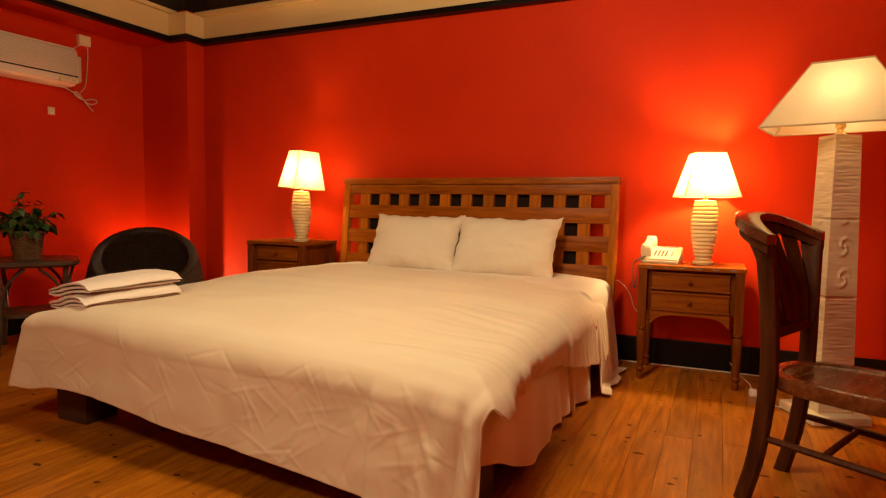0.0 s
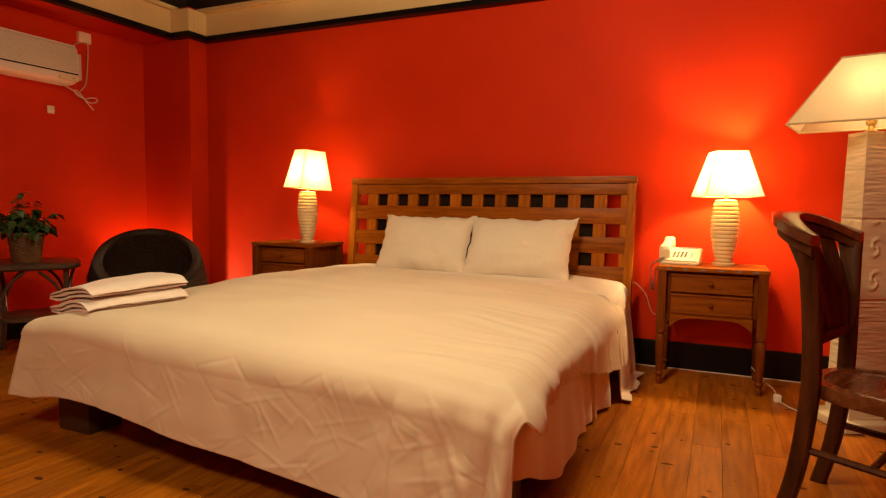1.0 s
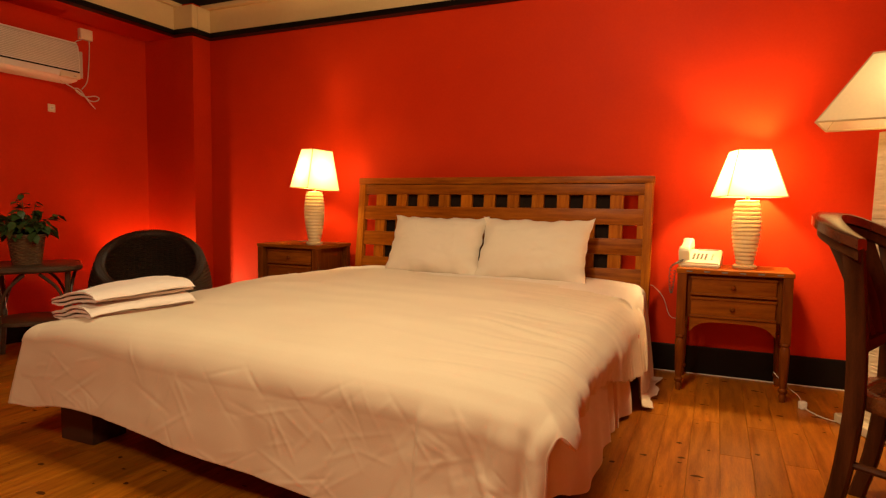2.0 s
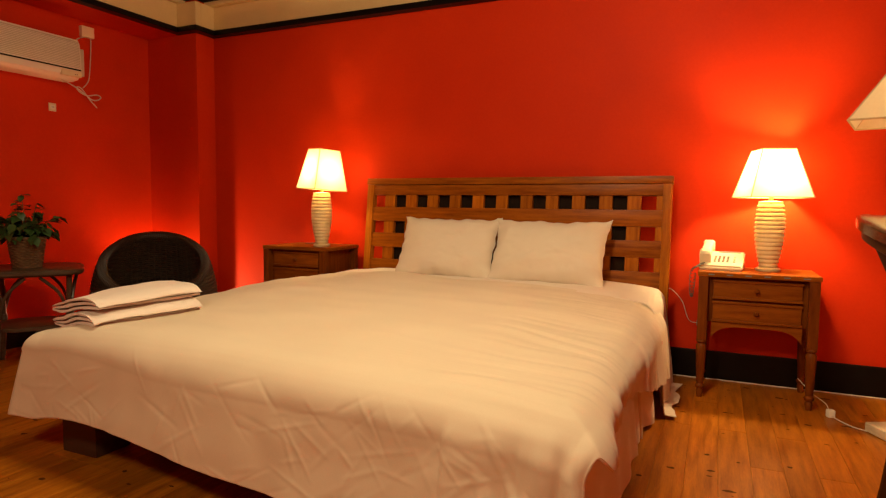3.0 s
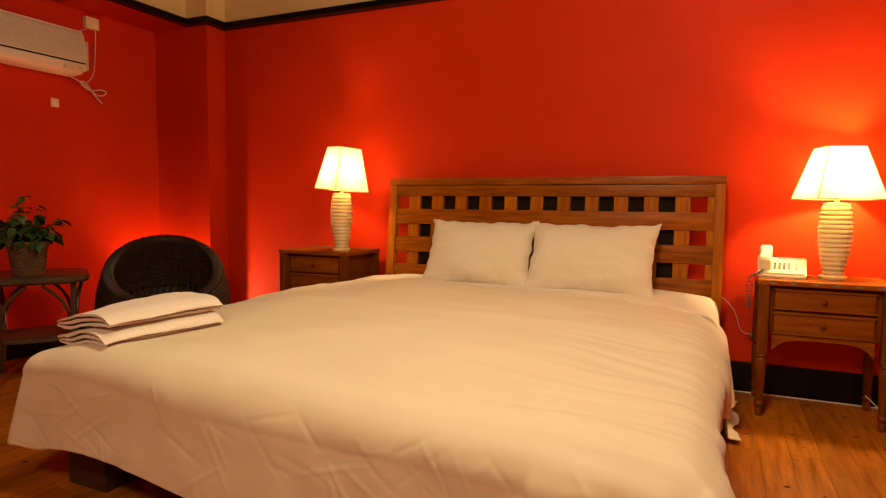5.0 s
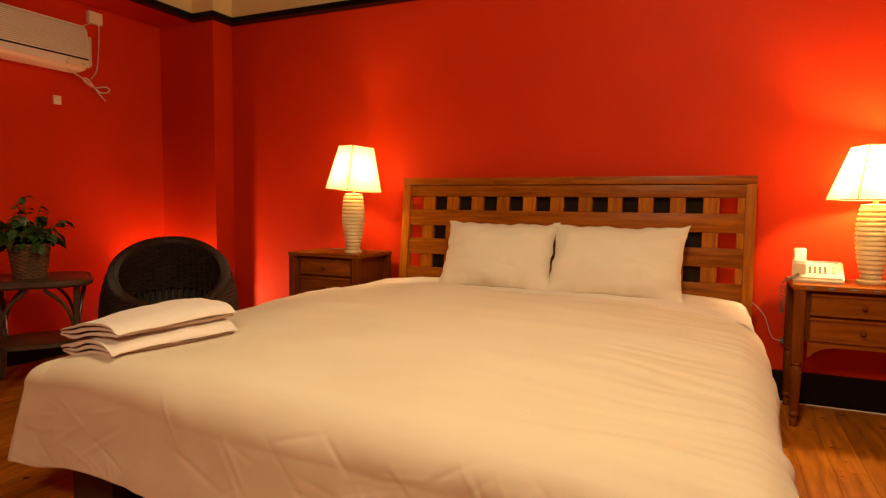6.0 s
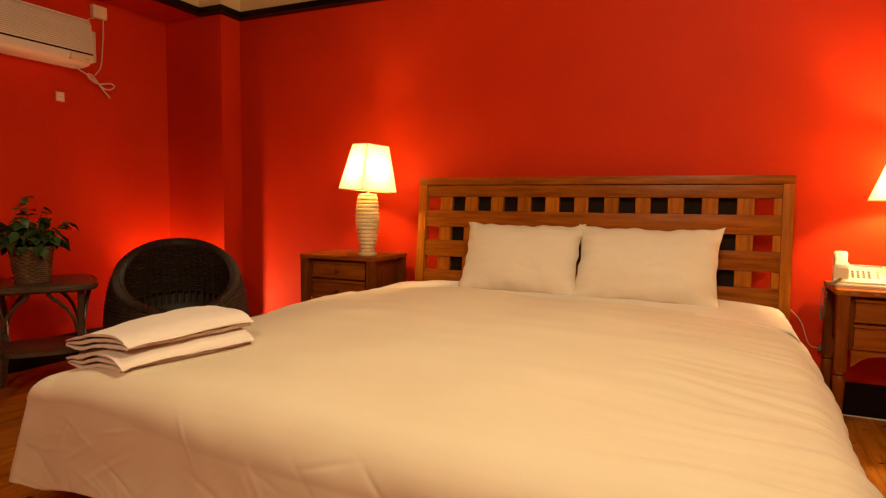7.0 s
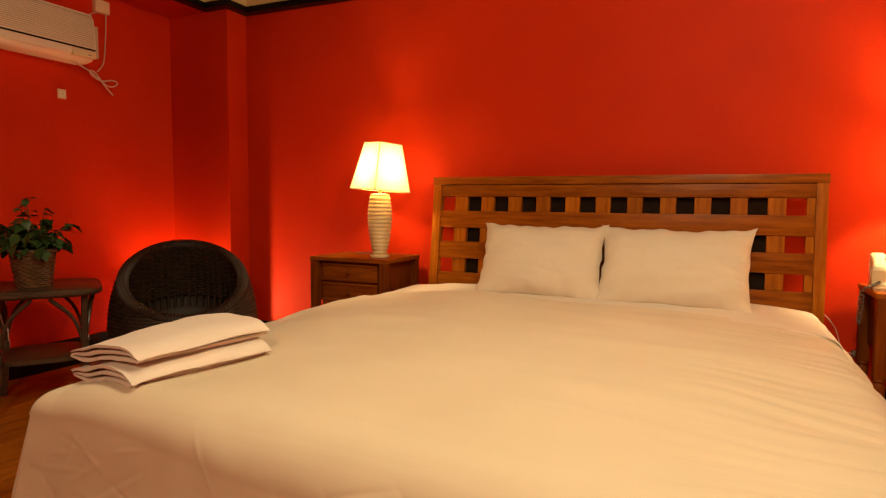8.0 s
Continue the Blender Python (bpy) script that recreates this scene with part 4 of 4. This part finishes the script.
LEAVES = [leaf_mesh(i, 0.05 + 0.009 * i) for i in range(4)]
tips = []
for k in range(13):
    a, up, out = rnd.uniform(0, 6.28), rnd.uniform(0.10, 0.17), rnd.uniform(0.06, 0.17)
    if k == 0:
        up, out = 0.27, 0.04
    if k in (1, 2):
        up, out = 0.22, 0.07
    p0 = Vector((0.03 * math.cos(a), 0.03 * math.sin(a), 0.155))
    pts = curve_pts([p0, p0 + Vector((out * 0.4 * math.cos(a), out * 0.4 * math.sin(a), up * 0.55)), p0 + Vector((out * math.cos(a), out * math.sin(a), up * (0.85 if k > 4 else 1)))], 9)
    part("stem", tube(pts, 0.0035, 5, None, 0.0015), STEM, plant)
    for i in range(2, 9):
        for _ in range(2 if i > 3 else 1):
            ob = new("leaf", rnd.choice(LEAVES))
            ob.parent = plant
            b2 = rnd.uniform(0, 6.28)
            ob.matrix_local = Matrix.Translation(pts[i]) @ pose(0, 0, 0, rnd.uniform(-25, 25), rnd.uniform(-15, 55), math.degrees(b2))
for k in range(60):
    a = 2 * math.pi * k / 60 + rnd.uniform(-0.1, 0.1)
    ob = new("leaf", rnd.choice(LEAVES))
    ob.parent = plant
    rr = rnd.uniform(0.07, 0.14)
    ob.matrix_local = Matrix.Translation((rr * math.cos(a), rr * math.sin(a), rnd.uniform(0.18, 0.27))) @ pose(0, 0, 0, rnd.uniform(-30, 30), rnd.uniform(0, 60), math.degrees(a) + rnd.uniform(-40, 40))


# ---- air conditioner and small wall things ----
ac = thing("air_conditioner", pose(XL, 0, 0), "ivory wall-mounted air conditioner with a ribbed front", "air conditioner")
Y1, Y0 = -0.93, -1.86
prof = [(0.0, 1.90), (0.10, 1.895), (0.165, 1.905), (0.195, 1.935), (0.205, 1.958), (0.208, 1.966), (0.205, 2.06), (0.195, 2.15), (0.175, 2.185), (0.12, 2.195), (0.0, 2.195)]
bm = bmesh.new()
rings = [[bm.verts.new((x, y, z)) for x, z in prof] for y in (Y0, Y0 + 0.012, Y1 - 0.012, Y1)]
for v in rings[0] + rings[-1]:
    v.co.x *= 0.96
for a, b2 in zip(rings, rings[1:]):
    for i in range(len(prof) - 1):
        bm.faces.new((a[i], b2[i], b2[i + 1], a[i + 1]))
bm.faces.new(rings[0])
bm.faces.new(rings[-1][::-1])
bmesh.ops.recalc_face_normals(bm, faces=bm.faces)
body = part("body", bm, WHITE, ac, "ivory plastic body")
part("slot", boxed(0.196, 0.2115, Y0 + 0.03, Y1 - 0.01, 1.960, 1.970, 0.001, 1), BLACK, ac, "dark outlet slot")
part("flap", boxed(0.192, 0.204, Y0 + 0.03, Y1 - 0.16, 1.918, 1.952, 0.004), WHITE, ac, "outlet flap")
part("corner_cap", boxed(0.17, 0.206, Y1 - 0.15, Y1 - 0.002, 1.915, 1.957, 0.008), PLASTIC, ac)
for k in range(17):
    z = 1.98 + k * 0.0115
    x = 0.2085 - 0.016 * max(0, (z - 2.05) / 0.12)
    part("rib", boxed(x - 0.008, x + 0.002, Y0 + 0.02, Y1 - 0.015, z, z + 0.0055, 0.001, 1), VENT, ac)
for k, y in enumerate((-0.985, -0.972)):
    part("button", boxed(0.2, 0.2085, y, y + 0.006, 1.928, 1.934, 0.001, 1), GREYCORD, ac)

cable = thing("hanging_cable", pose(0, 0, 0), "pale cable tied in a loop below the air conditioner", "cable")
pts = curve_pts([(-2.03, -1.03, 1.897), (-2.06, -0.90, 1.862), (-2.10, -0.80, 1.828), (-2.11, -0.74, 1.80), (-2.11, -0.69, 1.805), (-2.11, -0.665, 1.83), (-2.11, -0.70, 1.842), (-2.11, -0.78, 1.825), (-2.11, -0.84, 1.845), (-2.11, -0.86, 1.875), (-2.11, -0.82, 1.868), (-2.11, -0.76, 1.80), (-2.11, -0.70, 1.745)], 70)
part("cable", tube(pts, 0.0042, 7), CORD, cable)
jb = thing("junction_box", pose(XL, 0, 0), "small pale junction box above the air conditioner", "junction box")
part("box", boxed(0, 0.035, -0.80, -0.70, 2.265, 2.345, 0.005), PLASTIC, jb)
part("wire", tube(curve_pts([(0.02, -0.72, 2.267), (0.025, -0.725, 2.2), (0.02, -0.73, 2.08), (0.01, -0.74, 1.95), (0.03, -0.80, 1.88)], 20), 0.0036, 6), CORD, jb)
part("wire", tube(curve_pts([(0.02, -0.77, 2.267), (0.05, -0.84, 2.235), (0.10, -0.90, 2.2)], 10), 0.0036, 6), CORD, jb)
br = thing("mounting_plate", pose(XL, 0, 0), "dark mounting plate beside the air conditioner", "bracket")
part("plate", boxed(0, 0.05, -0.90, -0.80, 1.96, 2.16, 0.006), VENT, br)


def socket(m, label):
    t = thing("wall_socket", m, label, "socket")
    part("plate", boxed(-0.037, 0.037, -0.008, 0, -0.04, 0.04, 0.003), PLASTIC, t)
    part("insert", boxed(-0.022, 0.022, -0.011, -0.0082, -0.022, 0.022, 0.002), WHITE, t)
    for s in (-1, 1):
        part("slot", boxed(s * 0.007 - 0.0015, s * 0.007 + 0.0015, -0.0125, -0.0112, -0.007, 0.007, 0), GREYCORD, t, "", False)
    return t


socket(Matrix.LocRotScale((XL, -1.025, 1.705), Euler((0, 0, radians(90))), (0.72, 0.9, 0.72)), "small pale wall socket below the air conditioner")
wp = thing("power_plug", pose(2.22, 0, 0.335), "dark plug with a thin cable on the wall", "plug")
part("plug", boxed(-0.018, 0.03, -0.035, 0, -0.014, 0.014, 0.005), GREYCORD, wp)
part("cable", tube(curve_pts([(0, -0.03, 0), (-0.06, -0.05, 0.02), (-0.10, -0.06, 0.13), (-0.16, -0.08, 0.20), (-0.19, -0.09, 0.205)], 24), 0.0018, 6), CORD, wp)

# ---- telephone ----
ph = thing("telephone", Matrix.LocRotScale((2.325, -0.235, 0.686), Euler((0, 0, radians(-6))), (1.05, 1.05, 1.25)), "ivory push-button desk telephone on the nightstand", "telephone")
bm = bmesh.new()
sect = [(-0.10, 0.0), (-0.10, 0.018), (-0.085, 0.03), (0.07, 0.075), (0.088, 0.07), (0.09, 0.0)]
ends = [[bm.verts.new((x, y, z)) for y, z in sect] for x in (-0.10, 0.105)]
for i in range(len(sect)):
    j = (i + 1) % len(sect)
    bm.faces.new((ends[0][i], ends[1][i], ends[1][j], ends[0][j]))
bm.faces.new(ends[0])
bm.faces.new(ends[1][::-1])
bmesh.ops.recalc_face_normals(bm, faces=bm.faces)
bmesh.ops.bevel(bm, geom=list(bm.edges), offset=0.006, segments=2, affect="EDGES")
part("body", bm, PLASTIC, ph)
tilt = math.degrees(math.atan2(0.045, 0.155))
face = pose(0, 0, 0.0545, tilt)
hand = curve_pts([(-0.072, -0.085, 0.048), (-0.072, -0.07, 0.066), (-0.072, 0.0, 0.088), (-0.072, 0.068, 0.102), (-0.072, 0.085, 0.09)], 18)
handset = part("handset", sweep(hand, [((1, 0, 0), (0, -0.3, 1), 0.028 if (i < 6 or i > 11) else 0.023, 0.024 if (i < 6 or i > 11) else 0.018) for i in range(18)]), PLASTIC, ph, "ivory receiver")
part("display", boxed(-0.02, 0.085, 0.052, 0.066, 0.0005, 0.0030, 0.001, 1, face), KEYGREY, ph, "dark display strip", False)
for cx in range(5):
    for cy in range(4):
        x, y = -0.028 + cx * 0.020 + (0.012 if cx > 3 else 0), -0.065 + cy * 0.020
        part("key", boxed(x - 0.0058, x + 0.0058, y - 0.005, y + 0.005, 0.0, 0.0045, 0.0012, 1, face), KEYGREY if cx < 4 else VENT, ph, "", False)
coil = []
base = curve_pts([(-0.075, -0.10, 0.03), (-0.10, -0.115, 0.018), (-0.135, -0.10, -0.01), (-0.14, -0.08, -0.09), (-0.135, -0.06, -0.125), (-0.128, -0.05, -0.08), (-0.124, -0.04, -0.02)], 160)
for i, p in enumerate(base):
    coil.append(p + Vector((0.005 * math.cos(i * 1.1), 0.005 * math.sin(i * 1.1), 0.003 * math.sin(i * 1.1))))
part("coiled_cord", tube(coil, 0.0022, 5), GREYCORD, ph, "coiled grey cord")

# ---- plug adapter on the floor and its cable ----
pa = thing("power_adapter", pose(2.84, -0.48, 0, 0, 0, 20), "white plug adapter lying on the floor with a cable", "adapter")
part("adapter", boxed(-0.016, 0.016, -0.015, 0.015, 0, 0.038, 0.005), WHITE, pa)
part("cable", tube(curve_pts([(0, -0.015, 0.01), (0.01, -0.06, 0.004), (0.03, -0.15, 0.004), (0.09, -0.22, 0.004), (0.15, -0.19, 0.004), (0.17, -0.13, 0.004)], 30), 0.003, 6), CORD, pa)
part("cable", tube(curve_pts([(0, 0.015, 0.03), (0.005, 0.06, 0.05), (0.01, 0.2, 0.06), (0.0, 0.33, 0.1)], 20), 0.002, 6), CORD, pa)
lc = thing("lamp_cable", pose(-0.40, -0.12, 0.722), "thin dark lamp cable lying on the nightstand", "cable")
part("cable", tube(curve_pts([(0.06, -0.10, 0.005), (0.0, -0.02, 0.012), (-0.10, -0.02, 0.006), (-0.13, -0.08, 0.004)], 20), 0.003, 6), GREYCORD, lc)


# ---- floor of planks ----
floor = tagged(part("floor", boxed(XL - 0.15, XR + 0.15, YB - 0.15, 0.15, -0.12, -0.014, 0), GAP_DARK, None, "", False), "warm stained pine plank floor with dark knots", "floor", "", "structure")
PW = 0.118
plank_meshes = {}


def plank_mesh(length):
    key = round(length, 3)
    if key not in plank_meshes:
        bm = bmesh.new()
        w, c, zt, zb = PW / 2 - 0.0003, 0.0008, 0.0, -0.0138
        a = [bm.verts.new((sx * w, sy * length / 2, zb)) for sx, sy in ((-1, -1), (1, -1), (1, 1), (-1, 1))]
        b = [bm.verts.new((sx * w, sy * length / 2, zt - c)) for sx, sy in ((-1, -1), (1, -1), (1, 1), (-1, 1))]
        d = [bm.verts.new((sx * (w - c), sy * (length / 2 - c), zt)) for sx, sy in ((-1, -1), (1, -1), (1, 1), (-1, 1))]
        for lo, hi in ((a, b), (b, d)):
            for i in range(4):
                bm.faces.new((lo[i], lo[(i + 1) % 4], hi[(i + 1) % 4], hi[i]))
        bm.faces.new(d)
        me = bpy.data.meshes.new("plank")
        bm.to_mesh(me)
        bm.free()
        me.materials.append(FLOORWOOD)
        plank_meshes[key] = me
    return plank_meshes[key]


rnd = random.Random(5)
cols = int((XR - XL) / PW) + 1
knots = bmesh.new()
for c in range(cols):
    x = XL + PW / 2 + c * PW
    y = -0.0
    first = rnd.choice((0.5, 0.9, 1.3))
    while y > YB:
        L = min(first, y - YB)
        first = rnd.choice((1.2, 1.5, 1.8))
        L = max(L, 0.05)
        ob = new("plank", plank_mesh(L - 0.0006))
        ob.parent = floor
        ob.location = (x, y - L / 2, 0)
        for _ in range(rnd.choice((2, 3, 4, 5, 6))):
            kx, ky, kr = x + rnd.uniform(-0.04, 0.04), y - rnd.uniform(0.03, L - 0.02), rnd.choice((0.004, 0.006, 0.008, 0.012))
            kw = rnd.choice((1.0, 1.4, 2.2))
            ring = [knots.verts.new((kx + kw * kr * rnd.uniform(0.7, 1.1) * math.cos(t * math.pi / 5), ky + kr * 0.8 * rnd.uniform(0.7, 1.2) * math.sin(t * math.pi / 5), 0.0004)) for t in range(10)]
            knots.faces.new(ring)
        y -= L
tagged(part("knot", knots, KNOT, floor, "dark knots in the planks", False), "", "", "", "stuff")
